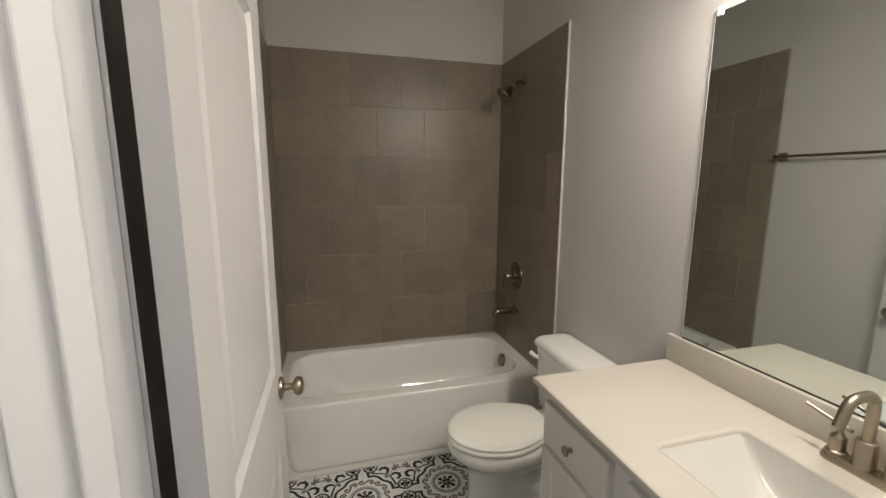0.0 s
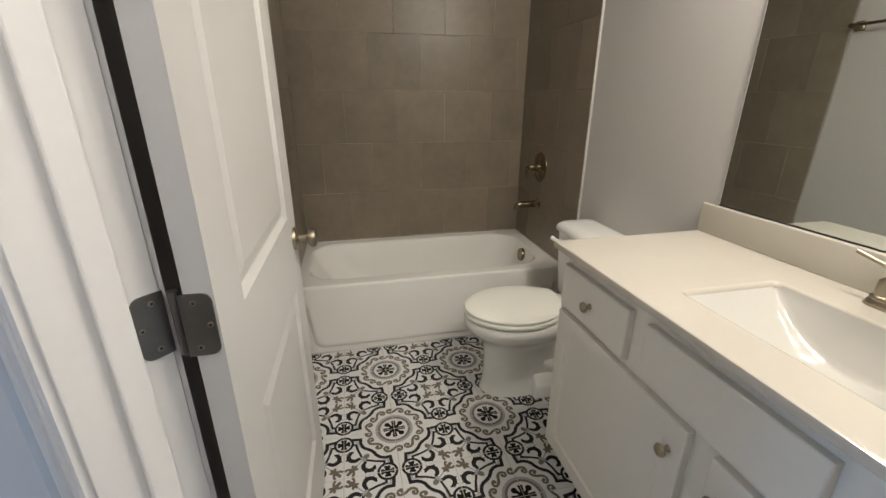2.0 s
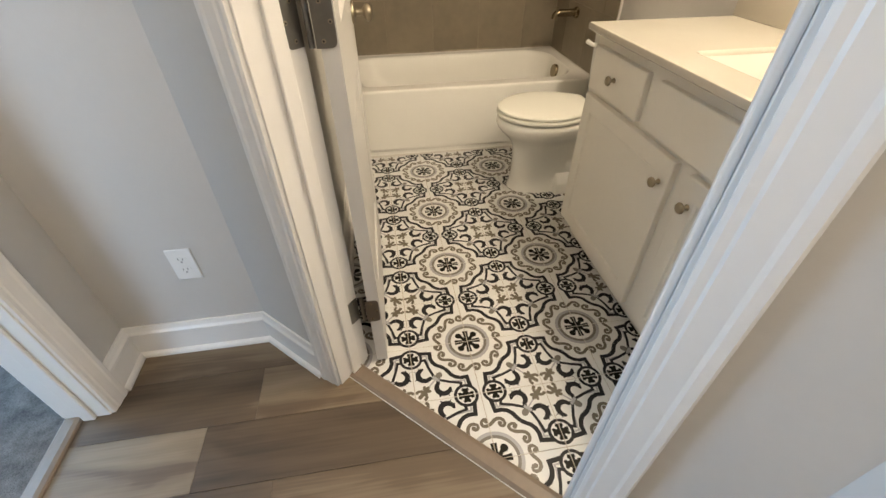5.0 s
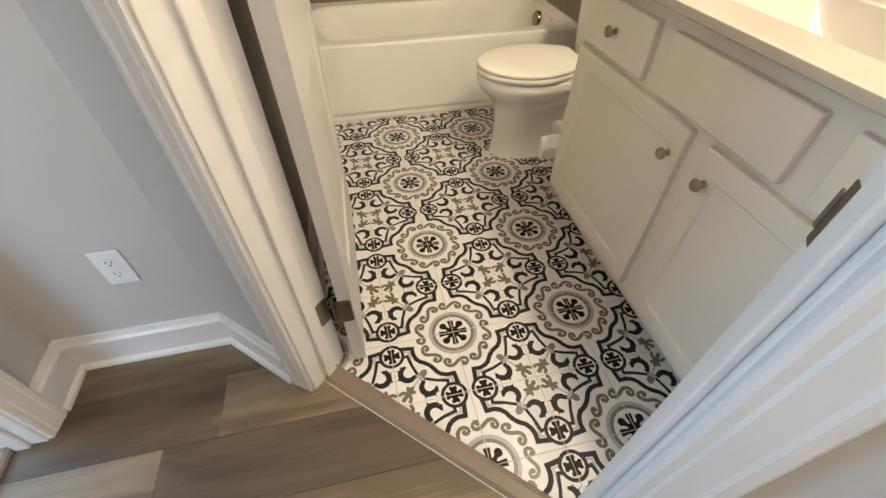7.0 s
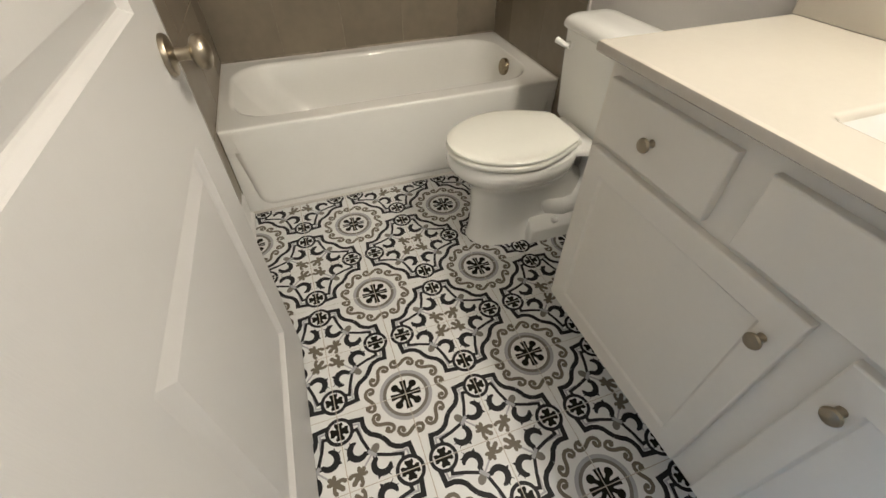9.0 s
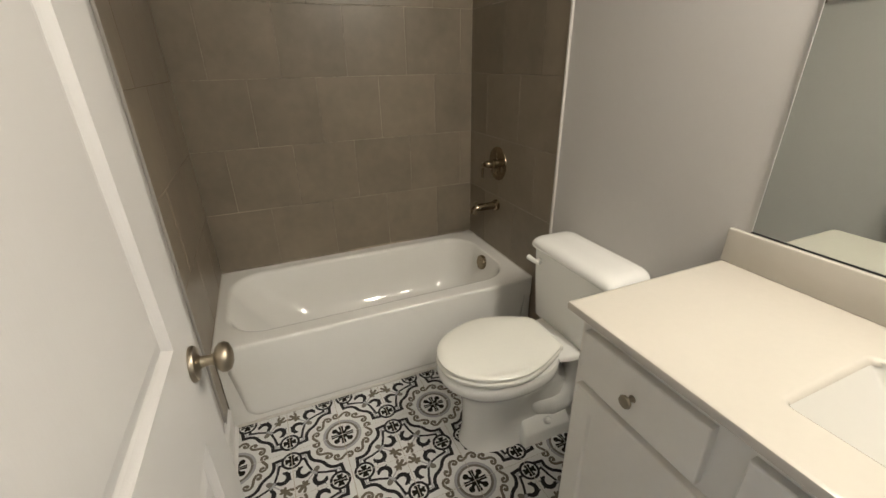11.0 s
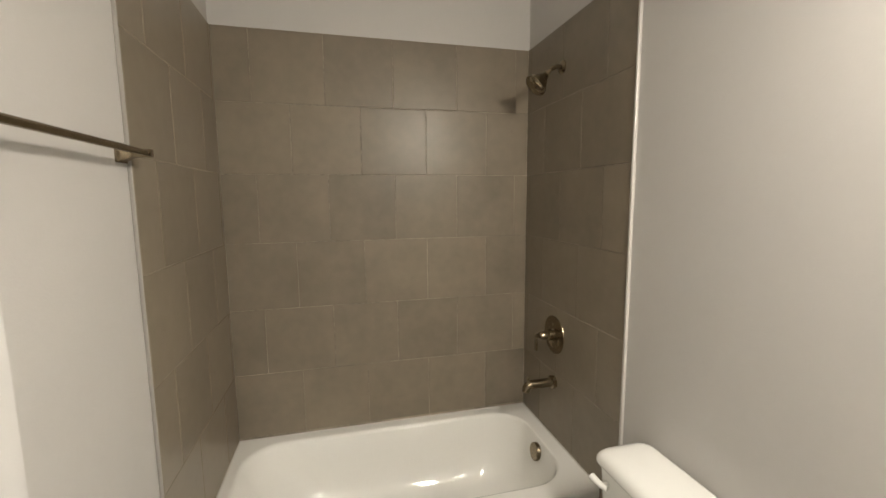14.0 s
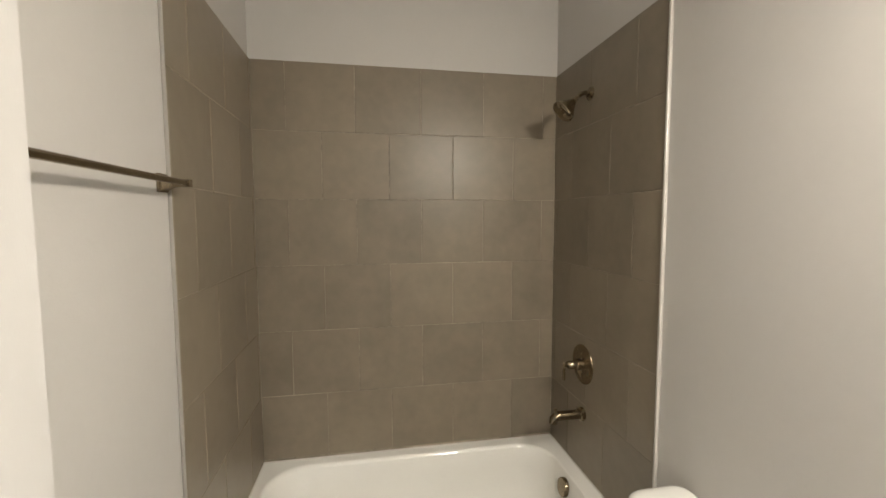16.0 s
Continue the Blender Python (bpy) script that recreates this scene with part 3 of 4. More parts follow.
ball = part("ball_joint", lathe([(0, -0.014), (0.011, -0.011), (0.015, 0), (0.011, 0.011), (0, 0.014)], pose(-0.078, 0, -0.035, 0, 226), 18), DARK_NICKEL, head, smooth=True)
cone = part("spray_cone", lathe([(0, 0.0), (0.015, 0.0), (0.019, 0.010), (0.036, 0.036), (0.049, 0.056), (0.051, 0.068), (0.047, 0.073), (0, 0.071)], pose(-0.080, 0, -0.037, 0, 226), 30), DARK_NICKEL, head, smooth=True)
part("spray_face", lathe([(0, 0.0715), (0.043, 0.0725), (0.042, 0.0755), (0, 0.0765)], pose(-0.080, 0, -0.037, 0, 226), 26), DARK_NICKEL, cone, "dark ribbed spray face", smooth=True)


# ---- toilet ----
TC = 1.575
toilet = thing("toilet", "white two-piece toilet with the lid closed", "toilet", m=pose(0, TC, 0))


def egg(front, back, hw, z, cx=0.70, n=56, square=2.0, taper=0.0):
    out = []
    for i in range(n):
        a = 2 * math.pi * i / n
        c, s = math.cos(a), math.sin(a)
        rx = (back - cx) if c > 0 else (cx - front)
        k = 2.0 / (square if c > 0 else 2.0)
        out.append((cx + rx * math.copysign(abs(c) ** k, c), hw * (1 - taper * (max(0.0, c) ** k) ** 1.35) * math.copysign(abs(s) ** (2.0 / (square if c > 0 else 2.05)), s), z))
    return out


def lid_ring(front, back, hw, z, taper=0.36, cx=0.70, r=0.035):
    """A seat outline: round at the front, straight narrowing sides, a square back with rounded corners."""
    half = [(cx - (cx - front) * math.sin(q), hw * math.cos(q)) for q in [math.pi / 2 * i / 14 for i in range(14, 0, -1)]]
    half += [(cx + (back - r - cx) * f, hw * (1 - taper * f ** 1.6)) for f in [i / 10 for i in range(11)]]
    w = half[-1][1]
    half += [(back - r + r * math.sin(q), w - r + r * math.cos(q) - 0.010 * math.sin(q)) for q in [math.pi / 2 * i / 6 for i in range(1, 7)]]
    return [(x, y, z) for x, y in half] + [(x, -y, z) for x, y in half[:0:-1]]


bm = bmesh.new()
loft(bm, [egg(f, b, w, z, square=q) for f, b, w, z, q in (
    (0.541, 1.10, 0.102, 0.0, 4), (0.543, 1.10, 0.100, 0.012, 4), (0.549, 1.10, 0.094, 0.024, 4), (0.555, 1.08, 0.089, 0.09, 3.5), (0.556, 1.06, 0.088, 0.17, 3), (0.551, 1.03, 0.093, 0.228, 2.8), (0.542, 1.00, 0.103, 0.256, 2.6), (0.524, 0.97, 0.124, 0.282, 2.4), (0.499, 0.95, 0.149, 0.308, 2.3), (0.478, 0.94, 0.168, 0.328, 2.3), (0.464, 0.94, 0.180, 0.346, 2.3), (0.459, 0.94, 0.184, 0.362, 2.3), (0.460, 0.94, 0.183, 0.382, 2.3), (0.466, 0.935, 0.177, 0.392, 2.3), (0.478, 0.925, 0.166, 0.395, 2.3))], True, True)
part("bowl", bm, CHINA, toilet, smooth=True)
bm = bmesh.new()
loft(bm, [[(x, s * (w - i), z) for x, w in ((0.84 + i, 0.10), (0.93, 0.128), (1.0, 0.140), (1.155, 0.146))][::1 if s > 0 else -1] + [(x, -s * (w - i), z) for x, w in ((0.84 + i, 0.10), (0.93, 0.128), (1.0, 0.140), (1.155, 0.146))][::-1 if s > 0 else 1] for s, i, z in ((1, 0.06, 0.345), (1, 0.016, 0.363), (1, 0.0, 0.374), (1, 0.0, 0.387), (1, 0.004, 0.392), (1, 0.012, 0.394))], True, True)
part("deck", bm, CHINA, toilet, smooth=True)
bm = bmesh.new()
loft(bm, [rounded(0.762, 0.985, -0.132, 0.132, 0.012, 0.0), rounded(0.762, 0.985, -0.132, 0.132, 0.012, 0.052), rounded(0.765, 0.982, -0.128, 0.128, 0.012, 0.064), rounded(0.770, 0.975, -0.092, 0.092, 0.012, 0.102), rounded(0.778, 0.968, -0.082, 0.082, 0.012, 0.106)], True, True)
for s in (-1, 1):
    tube([(0.76, s * 0.020, 0.23), (0.81, s * 0.035, 0.175), (0.86, s * 0.048, 0.135), (0.92, s * 0.054, 0.115), (0.98, s * 0.054, 0.12), (1.02, s * 0.050, 0.17), (1.05, s * 0.045, 0.25), (1.05, s * 0.04, 0.31)], 0.05, 20, bm, radii=[0.044, 0.048, 0.052, 0.054, 0.054, 0.053, 0.052, 0.045])
part("trapway", bm, CHINA, toilet, smooth=True)
for s in (-1, 1):
    part("bolt_cap", lathe([(0, 0), (0.015, 0), (0.015, 0.010), (0.010, 0.019), (0, 0.022)], pose(0.875, s * 0.109, 0.0805, -s * 43), 16), CHINA, toilet, smooth=True)
bm = bmesh.new()
loft(bm, [lid_ring(0.480, 0.905, 0.164, 0.3945), lid_ring(0.476, 0.908, 0.168, 0.3995), lid_ring(0.459, 0.918, 0.185, 0.4035), lid_ring(0.456, 0.919, 0.188, 0.410), lid_ring(0.457, 0.918, 0.187, 0.418), lid_ring(0.462, 0.914, 0.182, 0.4225), lid_ring(0.470, 0.909, 0.174, 0.4235)], True, True)
part("seat", bm, SEAT, toilet, smooth=True)
bm = bmesh.new()
loft(bm, [lid_ring(0.520, 0.880, 0.125, 0.4230), lid_ring(0.520, 0.880, 0.125, 0.4280), lid_ring(0.462, 0.918, 0.183, 0.4280), lid_ring(0.459, 0.919, 0.185, 0.4305), lid_ring(0.460, 0.918, 0.184, 0.4370), lid_ring(0.468, 0.911, 0.177, 0.4425), lid_ring(0.485, 0.900, 0.162, 0.4450), lid_ring(0.54, 0.86, 0.12, 0.4478), lid_ring(0.62, 0.79, 0.06, 0.449, r=0.02)], True, True)
part("lid", bm, SEAT, toilet, "cream-white closed seat lid", smooth=True)
for s in (-1, 1):
    part("seat_hinge", boxed(0.912, 0.938, s * 0.070 - 0.018, s * 0.070 + 0.018, 0.392, 0.418, bevel=0.007, seg=3), SEAT, toilet, smooth=True)
bm = bmesh.new()
loft(bm, [rounded(1.005, 1.150, -0.195, 0.195, 0.035, 0.375), rounded(0.995, 1.158, -0.205, 0.205, 0.035, 0.392), rounded(0.985, 1.160, -0.213, 0.213, 0.035, 0.56), rounded(0.980, 1.162, -0.220, 0.220, 0.035, 0.703)], True, True)
part("tank", bm, CHINA, toilet, smooth=True)
bm = bmesh.new()
loft(bm, [rounded(0.974, 1.165, -0.226, 0.226, 0.035, 0.703), rounded(0.968, 1.168, -0.232, 0.232, 0.038, 0.709), rounded(0.967, 1.168, -0.233, 0.233, 0.040, 0.717), rounded(0.969, 1.167, -0.231, 0.231, 0.040, 0.726), rounded(0.974, 1.165, -0.226, 0.226, 0.040, 0.735), rounded(0.983, 1.161, -0.217, 0.217, 0.040, 0.743), rounded(0.996, 1.153, -0.204, 0.204, 0.036, 0.7485), rounded(1.012, 1.142, -0.188, 0.188, 0.030, 0.7515), rounded(1.04, 1.11, -0.15, 0.15, 0.02, 0.753)], True, True)
part("tank_lid", bm, CHINA, toilet, smooth=True)
bm = lathe([(0, 0), (0.013, 0), (0.013, 0.010), (0.009, 0.016), (0, 0.017)], pose(0.982, 0.165, 0.655, 0, -90), 16)
tube([(0.972, 0.150, 0.654), (0.962, 0.168, 0.656), (0.957, 0.190, 0.659), (0.955, 0.207, 0.661)], 0.007, 10, bm, radii=[0.009, 0.010, 0.011, 0.012])
part("flush_lever", bm, CHINA, toilet, "white flush lever", smooth=True)


# ---- vanity ----
VC, V0, V1 = 0.528, -0.074, 1.130
vanity = thing("vanity_cabinet", "white painted vanity cabinet with nickel knobs", "vanity", m=pose(0, 0, 0))
part("body", boxed(0.662, 1.172, V0, V1, 0.105, 0.735), CABINET, vanity)
# rails round the open top that the sink hangs in
for x0, x1, y0, y1 in ((0.662, 0.680, V0, V1), (1.155, 1.172, V0, V1), (0.680, 1.155, V0, V0 + 0.018), (0.680, 1.155, V1 - 0.018, V1)):
    part("top_rail", boxed(x0, x1, y0, y1, 0.735, 0.859), CABINET, vanity)
part("toe_kick", boxed(0.725, 0.740, V0, V1, 0.0, 0.105), CABINET, vanity)
part("end_panel", boxed(0.735, 1.172, V1 - 0.016, V1 - 0.001, 0.0, 0.106), CABINET, vanity)
MUSH = [(0, 0), (0.0085, 0), (0.0085, 0.002), (0.0055, 0.006), (0.0055, 0.013), (0.009, 0.017), (0.0145, 0.019), (0.0155, 0.022), (0.0135, 0.026), (0.007, 0.0285), (0, 0.029)]


def knob_on(panel, y, z):
    return part("knob", lathe(MUSH, pose(0.6425, y, z, 0, -90), 20), NICKEL, panel, "satin nickel knob", smooth=True)


def slab_front(name, y0, y1, z0, z1):
    bm = bmesh.new()
    def ring(i, x):
        return [(x, y0 + i, z0 + i), (x, y1 - i, z0 + i), (x, y1 - i, z1 - i), (x, y0 + i, z1 - i)]
    loft(bm, [ring(0, 0.6615), ring(0, 0.6455), ring(0.0012, 0.6432), ring(0.0035, 0.642)], True, True)
    return part(name, bm, CABINET, vanity)


def shaker_door(y0, y1, z0, z1, knob_y):
    bm = bmesh.new()
    def ring(i, x):
        return [(x, y0 + i, z0 + i), (x, y1 - i, z0 + i), (x, y1 - i, z1 - i), (x, y0 + i, z1 - i)]
    loft(bm, [ring(0, 0.6615), ring(0, 0.6455), ring(0.0012, 0.6432), ring(0.0035, 0.642), ring(0.054, 0.642), ring(0.056, 0.6435), ring(0.060, 0.6475), ring(0.061, 0.648)], True, True)
    d = part("cabinet_door", bm, CABINET, vanity)
    knob_on(d, knob_y, 0.587)
    return d


for y0, y1 in ((0.786, 1.104), (2 * VC - 1.104, 2 * VC - 0.786)):
    knob_on(slab_front("drawer_front", y0, y1, 0.682, 0.822), (y0 + y1) / 2, 0.752)
slab_front("false_front", 0.331, 0.723, 0.682, 0.822)
shaker_door(0.558, 1.108, 0.126, 0.662, 0.594)
shaker_door(2 * VC - 1.108, 2 * VC - 0.558, 0.126, 0.662, 2 * VC - 0.594)

counter = thing("sink_counter", "cream cultured marble vanity top with moulded sink", "countertop", m=pose(0, 0, 0))
SR = 8
def sink(i, z, r=0.03):
    return rounded(0.735 + i, 1.022 - i, 0.302 + i, 0.754 - i, r, z, SR)
bm = bmesh.new()
cx0, cx1, cy0, cy1 = 0.622, 1.173, -0.096, 1.153
loft(bm, [rounded(cx0 + 0.006, cx1, cy0, cy1 - 0.006, 0.003, 0.8590, SR), rounded(cx0 + 0.001, cx1, cy0, cy1 - 0.001, 0.003, 0.8630, SR), rounded(cx0, cx1, cy0, cy1, 0.003, 0.8750, SR), rounded(cx0 + 0.002, cx1, cy0, cy1 - 0.002, 0.003, 0.8810, SR), rounded(cx0 + 0.007, cx1, cy0, cy1 - 0.007, 0.004, 0.8830, SR), rounded(cx0 + 0.011, cx1, cy0, cy1 - 0.011, 0.005, 0.8830, SR), sink(-0.004, 0.8830, 0.024), sink(0, 0.8830, 0.022), sink(0.004, 0.8815, 0.020), sink(0.008, 0.8770, 0.018), sink(0.010, 0.8710, 0.016)], False, False)
part("slab", bm, MARBLE, counter, smooth=True)
bm = bmesh.new()
HALF = 0.2175
stations = []
for k in range(41):
    u = -1 + k / 20
    d = 0.0065 + 0.1065 * (1 - abs(u) ** 2.0)
    f = min(0.016, d * 0.45)
    zf = 0.8790 - d
    xa, xb = 0.743 + 0.30 * d, 1.014 - 0.26 * d
    sec = [(0.743, 0.8790), (0.743 + 0.30 * (d - f), zf + f)]
    sec += [(xa + f * (1 - math.cos(q)), zf + f * (1 - math.sin(q))) for q in (0.4, 0.8, 1.2)]
    sec += [(xa + f + 0.003, zf), ((xa + xb) / 2, zf - 0.001), (xb - f - 0.003, zf)]
    sec += [(xb - f * (1 - math.cos(q)), zf + f * (1 - math.sin(q))) for q in (1.2, 0.8, 0.4)]
    sec += [(1.014 - 0.26 * (d - f), zf + f), (1.014, 0.8790)]
    stations.append([(x, VC + u * HALF, z) for x, z in sec])
loft(bm, stations, False, False, closed=False)
part("sink_basin", bm, BASIN, counter, "glossy white moulded basin", smooth=True)
part("backsplash", boxed(1.155, 1.1735, cy0, cy1, 0.8825, 0.980, bevel=0.004, seg=3), MARBLE, counter, smooth=True)
part("drain", lathe([(0, 0.0), (0.022, 0.0), (0.023, 0.002), (0.018, 0.004), (0.013, 0.004), (0.012, 0.007), (0, 0.009)], pose(0.915, VC, 0.7655), 24), NICKEL, counter, "nickel pop-up drain", smooth=True)
part("overflow_hole", lathe([(0, 0), (0.010, 0), (0.010, 0.001), (0, 0.001)], pose(0.7535, VC, 0.8480, 0, 73), 16), NICKEL, counter)

# faucet
faucet = thing("faucet", "brushed nickel two-handle gooseneck faucet", "faucet", m=pose(1.111, 0.545, 0.8830))
bm = bmesh.new()
loft(bm, [rounded(-0.026, 0.026, -0.078, 0.078, 0.025, 0.0, 6), rounded(-0.026, 0.026, -0.078, 0.078, 0.025, 0.005, 6), rounded(-0.0235, 0.0235, -0.0755, 0.0755, 0.023, 0.007, 6), rounded(-0.0225, 0.0225, -0.0745, 0.0745, 0.022, 0.013, 6), rounded(-0.019, 0.019, -0.071, 0.071, 0.0185, 0.0165, 6)], True, True)
part("base_plate", bm, NICKEL, faucet, smooth=True)
for s in (-1, 1):
    hnd = part("handle", lathe([(0, 0.014), (0.0205, 0.014), (0.0215, 0.019), (0.0200, 0.0225), (0.0160, 0.0245), (0.0160, 0.055), (0.0148, 0.0585), (0.0085, 0.064), (0.0060, 0.072), (0.0068, 0.078), (0.0068, 0.088), (0.0045, 0.091), (0, 0.092)], pose(0, s * 0.051, 0), 26), NICKEL, faucet, smooth=True)
    part("lever", tube([(0.003, s * 0.036, 0.081), (0.002, s * 0.051, 0.084), (-0.002, s * 0.080, 0.092), (-0.006, s * 0.120, 0.103)], 0.0050, 12), NICKEL, hnd, smooth=True)
    part("lever_tip", lathe([(0, -0.005), (0.004, -0.004), (0.0055, 0), (0.004, 0.004), (0, 0.005)], pose(0.004, s * 0.034, 0.080), 12), NICKEL, hnd, smooth=True)
pts = [(0, 0, 0.016), (0, 0, 0.10), (0, 0, 0.158)] + [(-0.028 + 0.028 * math.cos(a), 0, 0.160 + 0.028 * math.sin(a)) for a in [radians(x) for x in (15, 35, 55, 75, 90)]] + [(-0.044, 0, 0.1875)] + [(-0.058 + 0.034 * math.cos(a), 0, 0.153 + 0.034 * math.sin(a)) for a in [radians(x) for x in (90, 108, 126, 144, 160)]] + [(-0.097, 0, 0.148), (-0.106, 0, 0.128)]
part("spout", tube(pts, 0.0112, 20), NICKEL, faucet, smooth=True)
part("collar", lathe([(0, 0.014), (0.0205, 0.014), (0.0212, 0.018), (0.0198, 0.021), (0.0198, 0.072), (0.0185, 0.077), (0.0125, 0.080), (0, 0.080)], None, 28), NICKEL, faucet, smooth=True)

# mirror
mirror = thing("wall_mirror", "large frameless wall mirror above the vanity", "mirror", m=pose(0, 0, 0))
part("glass", boxed(1.1685, 1.1735, -0.055, 1.099, 0.9848, 2.030), MIRROR, mirror)
part("edge_channel", boxed(1.1665, 1.1735, -0.056, 1.100, 0.9812, 0.9845), DARK, mirror, "dark metal bottom channel")
part("edge_strip", boxed(1.1683, 1.1736, 1.0992, 1.1010, 0.985, 2.030), WHITE_PLASTIC, mirror)
for cy in (0.25, 1.084):
    part("clip", boxed(1.1640, 1.1736, cy - 0.010, cy + 0.010, 2.018, 2.046, bevel=0.003, seg=2), WHITE_PLASTIC, mirror, "clear plastic mirror clip")

# vanity light above the mirror, out of view, built without shades
light = thing("vanity_light", "three-lamp bar light above the mirror", "wall light", m=pose(1.1735, VC, 2.24))
part("back_plate", boxed(-0.022, 0.0, -0.30, 0.30, -0.035, 0.035, bevel=0.006, seg=2), NICKEL, light, smooth=True)
for s in (-0.23, 0.0, 0.23):
    part("arm", tube([(-0.02, s, 0), (-0.13, s, 0.002), (-0.175, s, -0.004), (-0.1885, s, -0.02)], 0.007, 10), NICKEL, light, smooth=True)


# ---- towel bar, outlet ----
bar = thing("towel_bar", "brushed nickel towel bar on the painted wall", "towel bar", m=pose(XL, 0, 1.665))
for y in (1.292, 1.900):
    bm = bmesh.new()
    loft(bm, [[(x, y + a * w, b * w) for a, b in ((-1, -1), (1, -1), (1, 1), (-1, 1))] for x, w in ((0.0005, 0.024), (0.006, 0.024), (0.010, 0.019), (0.030, 0.011), (0.052, 0.0095), (0.072, 0.0095))], True, True)
    part("post", bm, DARK_NICKEL, bar)
part("rod", tube([(0.062, 1.285, 0), (0.062, 1.907, 0)], 0.008, 14), DARK_NICKEL, bar, smooth=True)

outlet = thing("wall_outlet", "white duplex electrical outlet on the hall wall", "outlet", m=pose(-0.732, 0.7195, 0.372))
part("cover_plate", boxed(-0.035, 0.035, -0.0055, 0, -0.0575, 0.0575, bevel=0.003, seg=2), WHITE_PLASTIC, outlet)
for s in (-1, 1):
    bm = bmesh.new()
    loft(bm, [[(0.0165 * math.copysign(abs(math.cos(a)) ** 0.8, math.cos(a)), y, s * 0.0195 + 0.0145 * math.sin(a)) for a in [2 * math.pi * i / 20 for i in range(20)]] for y in (-0.005, -0.0072)], True, True)
    rec = part("receptacle", bm, WHITE_PLASTIC, outlet)
    for sx, hh in ((-0.006, 0.0042), (0.006, 0.0035)):
        part("slot", boxed(sx - 0.0009, sx + 0.0009, -0.0076, -0.006, s * 0.0195 + 0.003 - hh, s * 0.0195 + 0.003 + hh), DARK, rec)
    part("slot", lathe([(0, 0), (0.0024, 0), (0.0024, 0.001), (0, 0.001)], pose(0, -0.0066, s * 0.0195 - 0.0075, 90), 10), DARK, rec)
part("screw", lathe([(0, 0), (0.003, 0), (0.0025, 0.001), (0, 0.001)], pose(0, -0.0055, 0, 90), 10), WHITE_PLASTIC, outlet)


# ---- wall tiles round the tub ----
PITCH, ROW0, GAP = 0.3135, 0.409, 0.0022
def wall_tile_mesh(w, h):
    bm = bmesh.new()
    def ring(i, d):
        return [(i, -d, i), (w - i, -d, i), (w - i, -d, h - i), (i, -d, h - i)]
    loft(bm, [ring(0, 0.0), ring(0, 0.0080), ring(0.0012, 0.0092), ring(0.0022, 0.0095)], False, True)
    bmesh.ops.recalc_face_normals(bm, faces=bm.faces)
    me = bpy.data.meshes.new("tile")
    bm.to_mesh(me)
    bm.free()
    me.materials.append(WALL_TILE)
    return me


tile_cache = {}
def lay_tiles(parent, m, u0, u1, joint, rows):
    """Rows of square tiles on a wall; m puts local x along the wall, z up, and the face toward local -y. joint: one joint's place in the even rows."""
    for z0, z1, odd in rows:
        j = joint + (PITCH / 2 if odd else 0)
        k = math.floor((u0 - j) / PITCH)
        while j + k * PITCH < u1 - 0.004:
            a, b = max(u0, j + k * PITCH), min(u1, j + (k + 1) * PITCH)
            k += 1
            if b - a < 0.006:
                continue
            key = (round(b - a - GAP, 3), round(z1 - z0 - GAP, 3))
            if key not in tile_cache:
                tile_cache[key] = wall_tile_mesh(*key)
            ob = new("tile", tile_cache[key])
            ob.parent = parent
            ob.matrix_local = m @ pose(a + GAP / 2, random.uniform(-0.0003, 0.0003), z0 + GAP / 2)


ROWS6 = [(ROW0 + i * PITCH, ROW0 + (i + 1) * PITCH, (i % 2 == 1)) for i in range(6)]
# rows counted from the tub: the first, third and fifth share joints
back_tiles = structure("tile_wall_north", boxed(XL + 0.002, XR - 0.002, YB - 0.0085, YB - 0.001, 0.38, 2.2895), WALL_GROUT, "taupe square porcelain tiles in half bond above the tub")
lay_tiles(back_tiles, pose(0, YB - 0.0005, 0), TXL, TXR, 0.626, ROWS6)
left_tiles = structure("tile_wall_west", boxed(XL + 0.001, XL + 0.0085, 1.937, YB - 0.010, 0.0, 2.2895), WALL_GROUT, "taupe square porcelain tiles in half bond beside the tub")
SIDE = [(0.0, ROW0 - PITCH, False), (ROW0 - PITCH, ROW0, True)]
lay_tiles(left_tiles, pose(XL + 0.0005, 0, 0, 0, 0, 90), 1.937, YB - 0.011, 2.240, ROWS6)
lay_tiles(left_tiles, pose(XL + 0.0005, 0, 0, 0, 0, 90), 1.937, 2.024, 1.90, SIDE)
right_tiles = structure("tile_wall_east", boxed(XR - 0.0085, XR - 0.001, 1.930, YB - 0.010, 0.0, 2.2895), WALL_GROUT, "taupe square porcelain tiles in half bond behind the shower fittings")
lay_tiles(right_tiles, pose(XR - 0.0005, 0, 0, 0, 0, -90), -(YB - 0.011), -1.930, -2.237, ROWS6)
lay_tiles(right_tiles, pose(XR - 0.0005, 0, 0, 0, 0, -90), -2.024, -1.930, -1.90, SIDE)
structure("trim_tile_east", boxed(XR - 0.013, XR - 0.0005, 1.918, 1.929, 0.0, 2.291, bevel=0.003, seg=2), PALE_TRIM, "white vertical tile edge trim")
structure("trim_tile_west", boxed(XL + 0.0005, XL + 0.0105, 1.9305, 1.9365, 0.0, 2.291, bevel=0.002, seg=2), GREY_CAULK, "grey vertical tile edge caulk")
bm = bmesh.new()
tube([(TXL, TYB, 0.398), (TXR, TYB, 0.398)], 0.0035, 8, bm)
for x in (TXL, TXR):
    tube([(x, 2.03, 0.398), (x, TYB, 0.398)], 0.0035, 8, bm)
structure("trim_caulk_tub", bm, CAULK, "white caulk line between tub and tile")


